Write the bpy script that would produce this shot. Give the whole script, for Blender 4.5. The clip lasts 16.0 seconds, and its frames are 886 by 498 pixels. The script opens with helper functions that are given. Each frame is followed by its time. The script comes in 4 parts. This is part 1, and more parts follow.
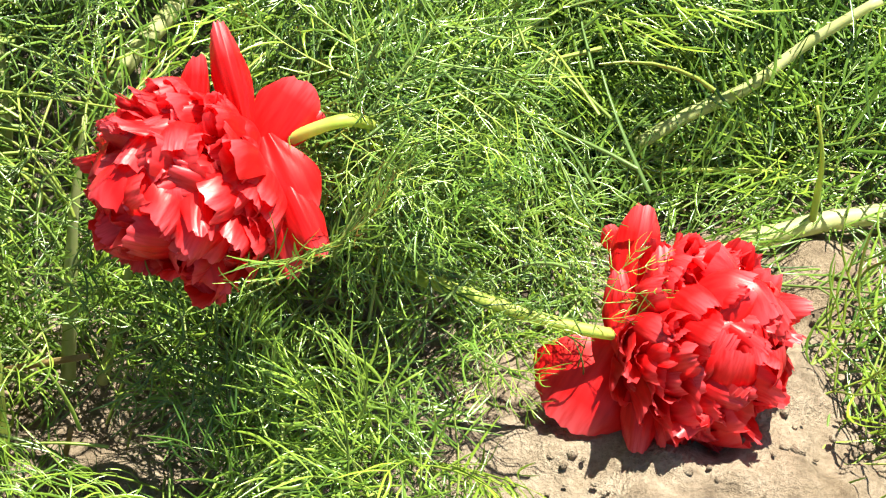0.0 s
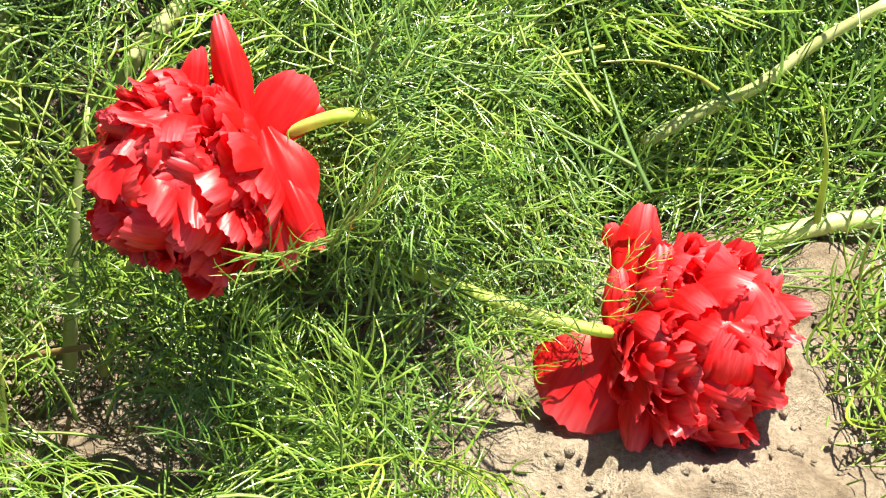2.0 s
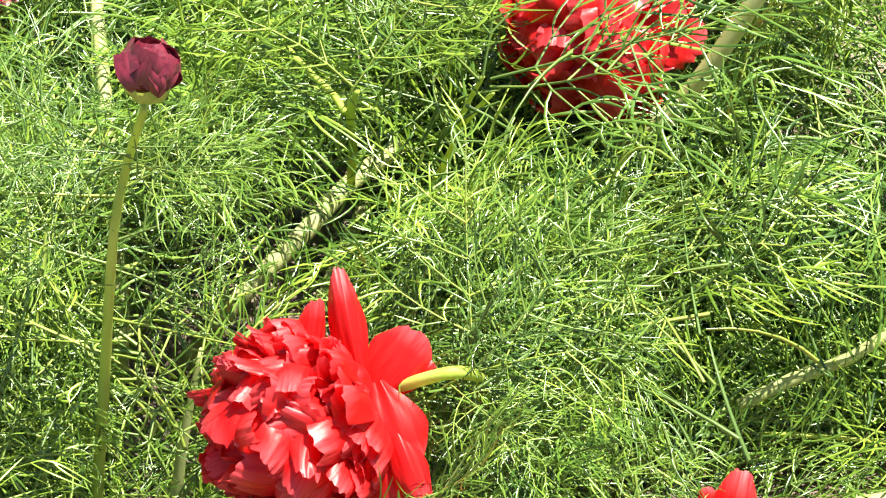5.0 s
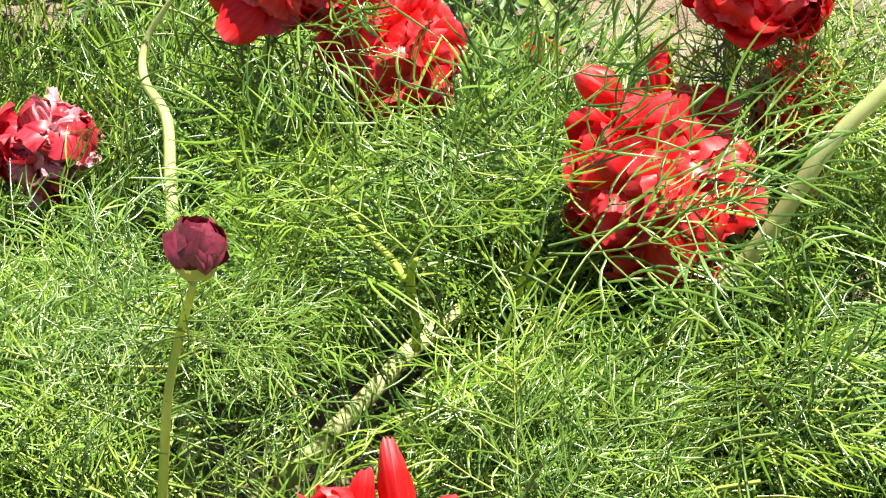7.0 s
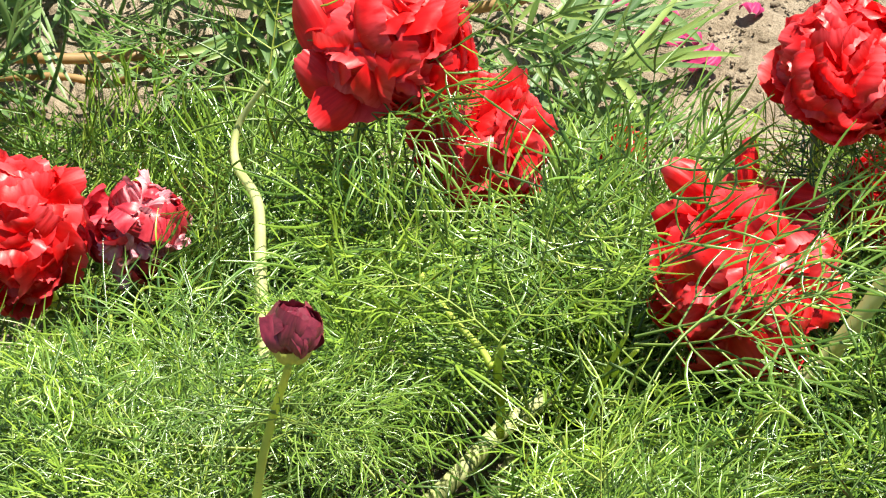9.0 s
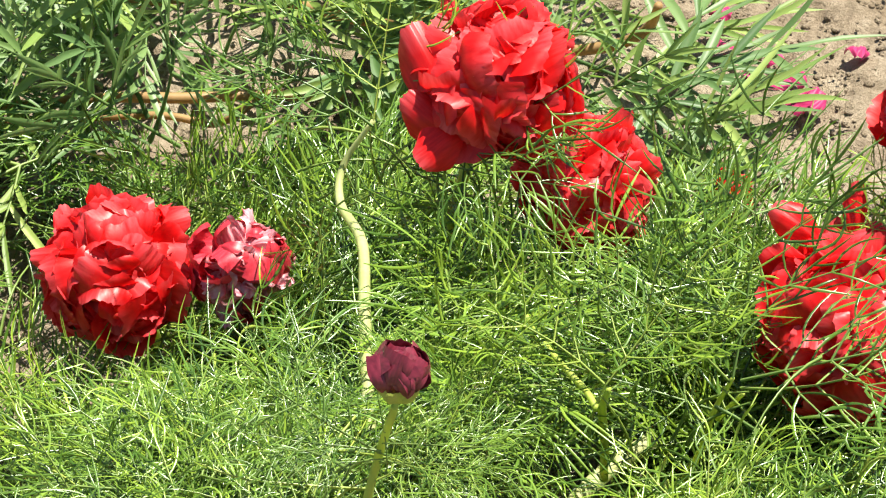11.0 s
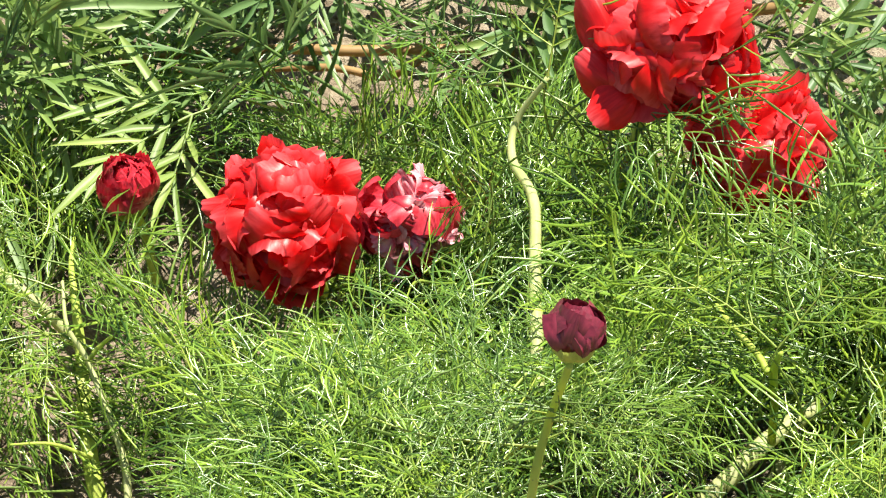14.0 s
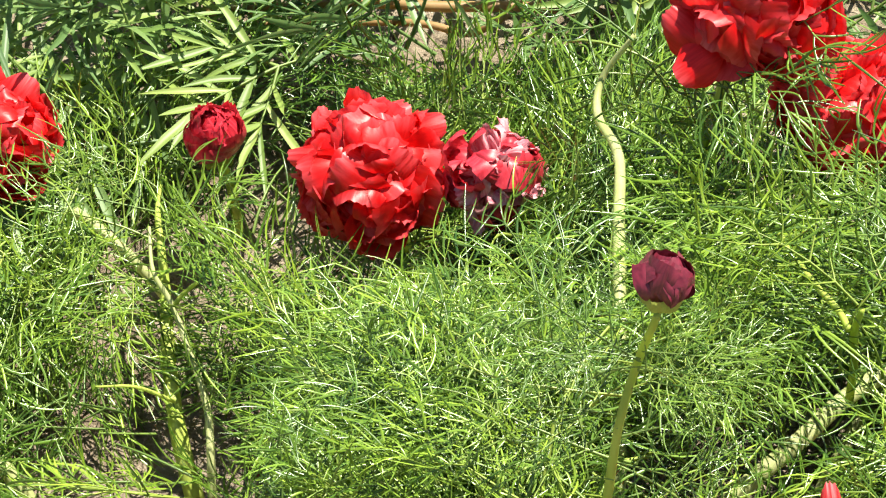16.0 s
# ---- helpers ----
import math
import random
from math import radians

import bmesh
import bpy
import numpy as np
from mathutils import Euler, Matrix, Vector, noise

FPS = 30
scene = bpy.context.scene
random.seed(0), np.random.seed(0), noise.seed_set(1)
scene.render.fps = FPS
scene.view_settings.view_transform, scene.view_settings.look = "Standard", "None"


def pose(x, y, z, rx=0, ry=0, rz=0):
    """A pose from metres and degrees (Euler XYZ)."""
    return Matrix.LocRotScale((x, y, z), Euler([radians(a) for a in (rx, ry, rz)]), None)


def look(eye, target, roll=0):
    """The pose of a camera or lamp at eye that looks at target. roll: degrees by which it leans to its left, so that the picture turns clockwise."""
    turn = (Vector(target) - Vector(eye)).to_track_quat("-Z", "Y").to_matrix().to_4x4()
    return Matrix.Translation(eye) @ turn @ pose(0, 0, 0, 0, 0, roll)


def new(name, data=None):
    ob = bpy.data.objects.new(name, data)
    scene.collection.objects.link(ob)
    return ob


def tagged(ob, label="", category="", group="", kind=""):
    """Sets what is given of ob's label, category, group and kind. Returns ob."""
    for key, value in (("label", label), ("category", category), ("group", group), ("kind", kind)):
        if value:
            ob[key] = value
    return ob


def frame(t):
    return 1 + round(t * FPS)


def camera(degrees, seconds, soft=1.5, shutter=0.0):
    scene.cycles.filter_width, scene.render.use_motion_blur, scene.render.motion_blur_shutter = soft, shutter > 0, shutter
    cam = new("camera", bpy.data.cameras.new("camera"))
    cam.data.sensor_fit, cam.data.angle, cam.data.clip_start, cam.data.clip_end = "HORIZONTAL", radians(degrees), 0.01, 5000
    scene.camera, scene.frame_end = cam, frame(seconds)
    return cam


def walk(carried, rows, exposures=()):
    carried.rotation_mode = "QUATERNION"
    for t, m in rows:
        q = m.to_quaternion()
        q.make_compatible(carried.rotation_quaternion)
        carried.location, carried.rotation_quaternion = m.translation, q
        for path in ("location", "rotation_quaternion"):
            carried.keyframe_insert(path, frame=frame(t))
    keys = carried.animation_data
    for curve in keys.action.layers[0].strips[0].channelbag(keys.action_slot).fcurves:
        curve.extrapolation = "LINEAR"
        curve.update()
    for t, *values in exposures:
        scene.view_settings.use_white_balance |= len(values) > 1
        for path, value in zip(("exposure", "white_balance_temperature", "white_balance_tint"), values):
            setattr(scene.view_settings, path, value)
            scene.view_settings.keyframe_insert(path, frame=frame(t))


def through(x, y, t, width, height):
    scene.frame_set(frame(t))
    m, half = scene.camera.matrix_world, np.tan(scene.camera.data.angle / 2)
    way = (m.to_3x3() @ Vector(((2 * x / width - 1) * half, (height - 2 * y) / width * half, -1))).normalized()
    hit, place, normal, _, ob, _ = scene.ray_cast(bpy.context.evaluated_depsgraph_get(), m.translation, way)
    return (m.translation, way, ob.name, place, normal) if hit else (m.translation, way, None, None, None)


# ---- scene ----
cam = camera(18.0, 16.0, soft=1.2)
PATH = [
    (0, (0.0027, 0.0008, 0.8307), (0.0024, 0.7275, 0.1438), -0.05),
    (0.5, (0.0112, 0.0043, 0.8327), (0.0049, 0.7283, 0.1430), -0.24),
    (1, (0.0117, 0.0038, 0.8392), (0.0020, 0.7234, 0.1449), -0.28),
    (1.5, (0.0181, -0.0007, 0.8334), (0.0048, 0.7238, 0.1442), -0.32),
    (2, (0.0178, -0.0012, 0.8293), (0.0036, 0.7259, 0.1430), -0.01),
    (2.5, (0.0111, -0.0044, 0.8283), (0.0022, 0.7253, 0.1446), 0.45),
    (3, (0.0044, -0.0061, 0.8322), (-0.0006, 0.7301, 0.1555), 1.36),
    (3.5, (-0.0040, -0.0053, 0.8398), (-0.0079, 0.7365, 0.1692), 2.08),
    (4, (-0.0032, -0.0085, 0.8378), (-0.0162, 0.7450, 0.1805), 2.1),
    (4.5, (-0.0044, -0.0053, 0.8451), (-0.0262, 0.7546, 0.1954), 2.31),
    (5, (-0.0032, -0.0043, 0.8599), (-0.0391, 0.7691, 0.2270), 1.93),
    (5.2, (-0.0136, -0.0040, 0.8615), (-0.0456, 0.7715, 0.2309), 2.07),
    (7.3, (0.0338, -0.0064, 0.8924), (-0.0589, 0.7908, 0.2960), -0.21),
    (7.5, (0.0303, -0.0076, 0.8941), (-0.0610, 0.7909, 0.2991), -0.03),
    (8, (0.0243, -0.0114, 0.8984), (-0.0700, 0.7891, 0.3065), -0.09),
    (8.5, (0.0274, -0.0117, 0.8982), (-0.0791, 0.7927, 0.3137), -0.26),
    (9, (0.0221, -0.0168, 0.8975), (-0.0914, 0.7932, 0.3221), 0.01),
    (9.2, (0.0223, -0.0153, 0.9007), (-0.0960, 0.7943, 0.3258), -0.21),
    (11.3, (0.0164, -0.0158, 0.8941), (-0.1385, 0.7972, 0.3328), -0.96),
    (11.5, (0.0173, -0.0132, 0.8969), (-0.1430, 0.7973, 0.3336), -1.14),
    (12, (0.0168, -0.0123, 0.8956), (-0.1529, 0.7979, 0.3345), -1.44),
    (12.5, (0.0150, -0.0143, 0.8955), (-0.1618, 0.7943, 0.3343), -1.56),
    (13, (0.0096, -0.0186, 0.8950), (-0.1723, 0.7842, 0.3273), -1.14),
    (13.5, (0.0066, -0.0185, 0.8967), (-0.1835, 0.7787, 0.3238), -1.36),
    (14, (0.0069, -0.0163, 0.8953), (-0.1920, 0.7775, 0.3206), -1.64),
    (14.5, (0.0049, -0.0180, 0.8966), (-0.1988, 0.7726, 0.3191), -1.85),
    (15, (0.0022, -0.0253, 0.8961), (-0.2055, 0.7635, 0.3175), -1.6),
    (15.5, (0.0012, -0.0311, 0.8972), (-0.2110, 0.7539, 0.3151), -1.42),
    (16, (0.0004, -0.0352, 0.8995), (-0.2184, 0.7464, 0.3152), -1.31),
]
walk(cam, [(t, look(eye, target, roll)) for t, eye, target, roll in PATH],
     ((0, 1.67), (5.2, 1.67), (7.3, 1.46), (9.2, 1.33), (11.3, 1.28), (16, 1.29)))


# ---- light ----
world = bpy.data.worlds.new("world")
scene.world = world
world.use_nodes = True
SUN_EL, SUN_AZ = radians(73), radians(58)
wn = world.node_tree.nodes
sky = wn.new("ShaderNodeTexSky")
sky.sky_type, sky.sun_disc, sky.sun_elevation, sky.sun_rotation = "NISHITA", False, SUN_EL, SUN_AZ
wn["Background"].inputs[1].default_value = 0.052
world.node_tree.links.new(sky.outputs[0], wn["Background"].inputs[0])
sun = new("sun", bpy.data.lights.new("sun", "SUN"))
sun.data.energy, sun.data.angle, sun.data.color = 5.0, radians(0.5), (1.0, 0.95, 0.82)
TO_SUN = Vector((math.sin(SUN_AZ) * math.cos(SUN_EL), math.cos(SUN_AZ) * math.cos(SUN_EL), math.sin(SUN_EL)))
sun.matrix_world = look(TO_SUN * 5, (0, 0, 0))


# ---- materials ----
def shader(name, rough=0.5, spec=0.4):
    m = bpy.data.materials.new(name)
    m.use_nodes = True
    nt = m.node_tree
    b = nt.nodes["Principled BSDF"]
    b.inputs["Roughness"].default_value = rough
    b.inputs["Specular IOR Level"].default_value = spec
    return m, nt, b


def node(nt, kind, **values):
    n = nt.nodes.new(kind)
    for key, value in values.items():
        n.inputs[key.replace("_", " ")].default_value = value
    return n


def ramp(nt, source, stops):
    r = nt.nodes.new("ShaderNodeValToRGB")
    while len(r.color_ramp.elements) < len(stops):
        r.color_ramp.elements.new(0.5)
    for e, (at, c) in zip(r.color_ramp.elements, stops):
        e.position, e.color = at, (*c, 1)
    nt.links.new(source, r.inputs[0])
    return r.outputs[0]


def noise_tex(nt, scale, detail=4, rough=0.6, stretch=None):
    tc = nt.nodes.new("ShaderNodeTexCoord")
    n = node(nt, "ShaderNodeTexNoise", Scale=scale, Detail=detail, Roughness=rough)
    if stretch:
        mp = nt.nodes.new("ShaderNodeMapping")
        mp.inputs["Scale"].default_value = stretch
        nt.links.new(tc.outputs["Object"], mp.inputs[0])
        nt.links.new(mp.outputs[0], n.inputs["Vector"])
    else:
        nt.links.new(tc.outputs["Object"], n.inputs["Vector"])
    return n


def mixed(nt, a, b, fac, kind="MIX"):
    m = nt.nodes.new("ShaderNodeMix")
    m.data_type, m.blend_type = "RGBA", kind
    for value, socket in ((fac, m.inputs[0]), (a, m.inputs[6]), (b, m.inputs[7])):
        if hasattr(value, "is_linked"):
            nt.links.new(value, socket)
        else:
            socket.default_value = value if not isinstance(value, tuple) else (*value, 1)
    return m.outputs[2]


def bump(nt, b, source, strength, distance):
    n = node(nt, "ShaderNodeBump", Strength=strength, Distance=distance)
    nt.links.new(source, n.inputs["Height"])
    nt.links.new(n.outputs[0], b.inputs["Normal"])


def thin(nt, b, colour, amount):
    """Lets part of the light through a petal or leaf."""
    t = nt.nodes.new("ShaderNodeBsdfTranslucent")
    nt.links.new(colour, t.inputs[0])
    mix = nt.nodes.new("ShaderNodeMixShader")
    mix.inputs[0].default_value = amount
    nt.links.new(b.outputs[0], mix.inputs[1])
    nt.links.new(t.outputs[0], mix.inputs[2])
    nt.links.new(mix.outputs[0], nt.nodes["Material Output"].inputs[0])


def petal_material(name, deep, light, rough=0.33, spec=0.5, through=0.25, tip=None):
    m, nt, b = shader(name, rough, spec)
    streak = noise_tex(nt, 5, 3, 0.5, (4, 0.6, 1))
    info = nt.nodes.new("ShaderNodeObjectInfo")
    c = ramp(nt, streak.outputs[0], ((0.3, deep), (0.7, light)))
    shift = ramp(nt, info.outputs["Random"], ((0.0, (0.8, 0.65, 0.7)), (0.6, (1.0, 1.0, 1.0))))
    c = mixed(nt, c, shift, 1.0, "MULTIPLY")
    if tip:
        sep = nt.nodes.new("ShaderNodeSeparateXYZ")
        tc = nt.nodes.new("ShaderNodeTexCoord")
        nt.links.new(tc.outputs["Object"], sep.inputs[0])
        worn = ramp(nt, sep.outputs[1], ((0.74, (0, 0, 0)), (1.0, (0.9, 0.9, 0.9))))
        c = mixed(nt, c, tip, mixed(nt, worn, ramp(nt, streak.outputs[0], ((0.3, (0.25, 0.25, 0.25)), (0.6, (1, 1, 1)))), 1.0, "MULTIPLY"))
    nt.links.new(c, b.inputs["Base Color"])
    b.inputs["Sheen Weight"].default_value = 0.02
    b.inputs["Sheen Tint"].default_value = (1.0, 0.55, 0.6, 1)
    bump(nt, b, streak.outputs[0], 0.04, 0.015)
    thin(nt, b, c, through)
    return m


def leaf_material(name, dark, light, through=0.3, rough=0.45):
    m, nt, b = shader(name, rough, 0.7)
    geo = nt.nodes.new("ShaderNodeNewGeometry")
    info = nt.nodes.new("ShaderNodeObjectInfo")
    c = ramp(nt, geo.outputs["Random Per Island"], ((0.0, dark), (1.0, light)))
    shift = ramp(nt, info.outputs["Random"], ((0.0, (0.5, 0.62, 0.7)), (0.5, (0.92, 0.95, 1.0)), (1.0, (1.25, 1.15, 0.9))))
    c = mixed(nt, c, shift, 1.0, "MULTIPLY")
    nt.links.new(c, b.inputs["Base Color"])
    thin(nt, b, c, through)
    return m


def stem_material(name, a, c2, blotch):
    m, nt, b = shader(name, 0.5, 0.35)
    n1 = noise_tex(nt, 60, 5, 0.65, (1, 1, 0.25))
    n2 = noise_tex(nt, 14, 3, 0.6)
    c = ramp(nt, n1.outputs[0], ((0.3, a), (0.7, c2)))
    c = mixed(nt, c, blotch, ramp(nt, n2.outputs[0], ((0.5, (0, 0, 0)), (0.75, (0.6, 0.6, 0.6)))))
    nt.links.new(c, b.inputs["Base Color"])
    bump(nt, b, n1.outputs[0], 0.4, 0.001)
    thin(nt, b, c, 0.42)
    return m


def soil_material():
    m, nt, b = shader("dry_soil", 0.95, 0.15)
    big, mid, fine = noise_tex(nt, 9, 5), noise_tex(nt, 60, 6, 0.7), noise_tex(nt, 420, 4, 0.7)
    c = ramp(nt, mid.outputs[0], ((0.28, (0.18, 0.14, 0.1)), (0.5, (0.4, 0.33, 0.245)), (0.75, (0.57, 0.49, 0.385))))
    c = mixed(nt, c, ramp(nt, big.outputs[0], ((0.3, (0.62, 0.58, 0.52)), (0.7, (1.0, 1.0, 1.0)))), 1.0, "MULTIPLY")
    c = mixed(nt, c, ramp(nt, fine.outputs[0], ((0.3, (0.6, 0.58, 0.55)), (0.65, (1.0, 1.0, 1.0)))), 0.8, "MULTIPLY")
    nt.links.new(c, b.inputs["Base Color"])
    add = nt.nodes.new("ShaderNodeMath")
    add.operation = "ADD"
    nt.links.new(mid.outputs[0], add.inputs[0])
    nt.links.new(fine.outputs[0], add.inputs[1])
    bump(nt, b, add.outputs[0], 0.8, 0.006)
    return m


RED = petal_material("red_petal", (0.7, 0.006, 0.008), (0.88, 0.018, 0.018), 0.4, 0.5, 0.42, tip=(0.86, 0.12, 0.14))
DARK_RED = petal_material("dark_red_petal", (0.11, 0.01, 0.022), (0.24, 0.026, 0.05), 0.4, 0.6, 0.12)
CRIMSON = petal_material("crimson_petal", (0.5, 0.01, 0.025), (0.72, 0.06, 0.09), 0.42, 0.5, 0.2)
MAGENTA = petal_material("magenta_petal", (0.35, 0.015, 0.09), (0.52, 0.05, 0.18), 0.5, 0.3, 0.15)
WILTED = petal_material("wilted_petal", (0.62, 0.09, 0.15), (0.92, 0.62, 0.64), 0.5, 0.4, 0.3)
GREEN = leaf_material("thread_leaf_green", (0.055, 0.125, 0.01), (0.27, 0.42, 0.05), 0.22, 0.3)
RIB = leaf_material("leaf_rib_green", (0.2, 0.32, 0.05), (0.36, 0.47, 0.11), 0.3, 0.4)
BROAD = leaf_material("broad_leaf_green", (0.14, 0.25, 0.06), (0.3, 0.42, 0.13), 0.4, 0.48)
PALE = stem_material("pale_stem", (0.5, 0.56, 0.2), (0.72, 0.74, 0.38), (0.42, 0.52, 0.14))
STEM = stem_material("green_stem", (0.48, 0.6, 0.09), (0.64, 0.72, 0.18), (0.38, 0.52, 0.07))
BROWN = stem_material("brown_stem", (0.4, 0.24, 0.1), (0.55, 0.36, 0.17), (0.3, 0.3, 0.1))
SOIL = soil_material()


# ---- building blocks ----
def link_mesh(name, verts, faces, material, smooth=True):
    me = bpy.data.meshes.new(name)
    me.from_pydata([tuple(v) for v in verts], [], faces)
    me.materials.append(material)
    if smooth:
        me.shade_smooth()
    return me


def part(name, me, parent, m=None, label=""):
    ob = new(name, me)
    ob.parent = parent
    if m is not None:
        ob.matrix_basis = m
    return tagged(ob, label) if label else ob


def thing(name, place, label, category, group=""):
    ob = new(name)
    ob.location = place
    ob.empty_display_size = 0.02
    return tagged(ob, label, category, group)


def smooth_line(points, steps):
    """Catmull-Rom line through points, steps pieces between two of them."""
    p = [Vector(q) for q in points]
    p = [p[0] * 2 - p[1], *p, p[-1] * 2 - p[-2]]
    out = []
    for i in range(1, len(p) - 2):
        for s in range(steps):
            t = s / steps
            a, b, c, d = p[i - 1], p[i], p[i + 1], p[i + 2]
            out.append(0.5 * (2 * b + (c - a) * t + (2 * a - 5 * b + 4 * c - d) * t * t + (3 * b - a - 3 * c + d) * t ** 3))
    return [*out, p[-2]]


def tube(points, radii, material, name="stem", sides=8, steps=6, knots=0.06):
    line = smooth_line(points, steps)
    n = len(line)
    verts, faces = [], []
    side = Vector((0.3, 0.9, 0.2))
    for i, q in enumerate(line):
        d = (line[min(i + 1, n - 1)] - line[max(i - 1, 0)]).normalized()
        side = (side - d * side.dot(d)).normalized()
        up = d.cross(side)
        r = np.interp(i / (n - 1), np.linspace(0, 1, len(radii)), radii)
        for k in range(sides):
            a = k / sides * math.tau
            rr = r * (1 + knots * noise.noise(q * 90 + Vector((k, 0, 0))))
            verts.append(q + (side * math.cos(a) + up * math.sin(a)) * rr)
    for i in range(n - 1):
        for k in range(sides):
            a, b = i * sides + k, i * sides + (k + 1) % sides
            faces.append((a, b, b + sides, a + sides))
    faces += [tuple(range(sides))[::-1], tuple(range((n - 1) * sides, n * sides))]
    return link_mesh(name, verts, faces, material)


def frame_from(y, z, at=(0, 0, 0), size=(1, 1, 1)):
    """A pose whose y runs along y and whose z leans to z."""
    y = Vector(y).normalized()
    z = Vector(z)
    z = (z - y * z.dot(y)).normalized()
    x = y.cross(z)
    m = Matrix((x, y, z)).transposed().to_4x4()
    return Matrix.Translation(at) @ m @ Matrix.Diagonal((*size, 1))


# ---- ground ----
def ground_height(x, y):
    z = 0.012 * noise.noise((x * 4, y * 4, 0.3)) - 0.004
    near = math.exp(-((x + 0.5) ** 2 + (y - 1.0) ** 2) / 0.07)
    low = math.exp(-((x - 0.08) ** 2 + (y - 0.74) ** 2) / 0.014)
    return z - 0.075 * near + 0.026 * low


def build_ground():
    def clod(x, y):
        return 0.012 * noise.noise((x * 26, y * 26, 2.0)) + 0.006 * noise.noise((x * 60, y * 60, 5.0)) + 0.0035 * noise.noise((x * 130, y * 130, 1.0))

    xs = [-60, -20, -6, -3, -1.6, *np.linspace(-1.0, 0.6, 330), 1.2, 2.5, 6, 20, 60]
    ys = [-60, -20, -6, -2, -0.6, 0, 0.3, *np.linspace(0.5, 2.3, 350), 2.8, 4, 8, 20, 60]
    verts = [(x, y, ground_height(x, y) + (clod(x, y) if -1.01 < x < 0.61 and 0.49 < y < 2.31 else 0)) for y in ys for x in xs]
    w = len(xs)
    faces = [(j * w + i, j * w + i + 1, (j + 1) * w + i + 1, (j + 1) * w + i) for j in range(len(ys) - 1) for i in range(w - 1)]
    return tagged(new("ground", link_mesh("ground", verts, faces, SOIL)), "dry grey-brown crumbly garden soil with small clods", "soil", kind="structure")


build_ground()


def build_clods():
    """Crumbs of dry earth and grit on the bare patches."""
    rnd = random.Random(5)
    ico = [Vector(v).normalized() for v in ((0, 1, 1.618), (0, -1, 1.618), (0, 1, -1.618), (0, -1, -1.618), (1, 1.618, 0), (-1, 1.618, 0), (1, -1.618, 0), (-1, -1.618, 0), (1.618, 0, 1), (-1.618, 0, 1), (1.618, 0, -1), (-1.618, 0, -1))]
    tri = [(0, 1, 8), (0, 8, 4), (0, 4, 5), (0, 5, 9), (0, 9, 1), (1, 9, 7), (1, 7, 6), (1, 6, 8), (8, 6, 10), (8, 10, 4), (4, 10, 2), (4, 2, 5), (5, 2, 11), (5, 11, 9), (9, 11, 7), (3, 6, 7), (3, 10, 6), (3, 2, 10), (3, 11, 2), (3, 7, 11)]
    verts, faces = [], []
    for x0, x1, y0, y1, n in ((0.0, 0.26, 0.62, 0.98, 800), (-0.2, 0.12, 1.35, 1.7, 1800), (-0.6, -0.2, 1.2, 1.6, 1500), (0.02, 0.25, 0.95, 1.2, 600)):
        for _ in range(n):
            x, y = rnd.uniform(x0, x1), rnd.uniform(y0, y1)
            r = 0.0006 * (1 + rnd.paretovariate(2.2)) if rnd.random() < 0.985 else rnd.uniform(0.002, 0.0045)
            r = min(r, 0.0032)
            k = len(verts)
            c = Vector((x, y, ground_height(x, y) + r * 0.5 + 0.004 * noise.noise((x * 26, y * 26, 2.0))))
            sq = Vector((rnd.uniform(0.7, 1.3), rnd.uniform(0.7, 1.3), rnd.uniform(0.5, 0.9)))
            verts += [c + Vector((v.x * sq.x, v.y * sq.y, v.z * sq.z)) * r * rnd.uniform(0.75, 1.2) for v in ico]
            faces += [(a + k, b + k, d + k) for a, b, d in tri]
    ob = new("soil_crumbs", link_mesh("soil_crumbs", verts, faces, SOIL))
    return tagged(ob, "dry crumbs of earth and grit on the bed", "soil", kind="stuff")


build_clods()


# ---- single leaf threads ----
def thread(verts, faces, p, d, length, width, bend, up, segs=6):
    """One narrow folded leaf thread, bent in an arc."""
    d = d.normalized()
    side = d.cross(up).normalized()
    start = len(verts)
    line = []
    for i in range(segs + 1):
        t = i / segs
        line.append((p.copy(), d.copy()))
        w = width * (0.65 + 0.35 * min(1, t * 3)) * (1 - t ** 4 * 0.75)
        verts += [p - side * w, p - d.cross(side) * w * 0.7, p + side * w]
        p = p + d * (length / segs)
        d = (d + (bend - d * bend.dot(d)) * (1.0 / segs)).normalized()
        side = (side - d * side.dot(d)).normalized()
    for i in range(segs):
        a = start + i * 3
        faces += [(a, a + 1, a + 4, a + 3), (a + 1, a + 2, a + 5, a + 4)]
    return line


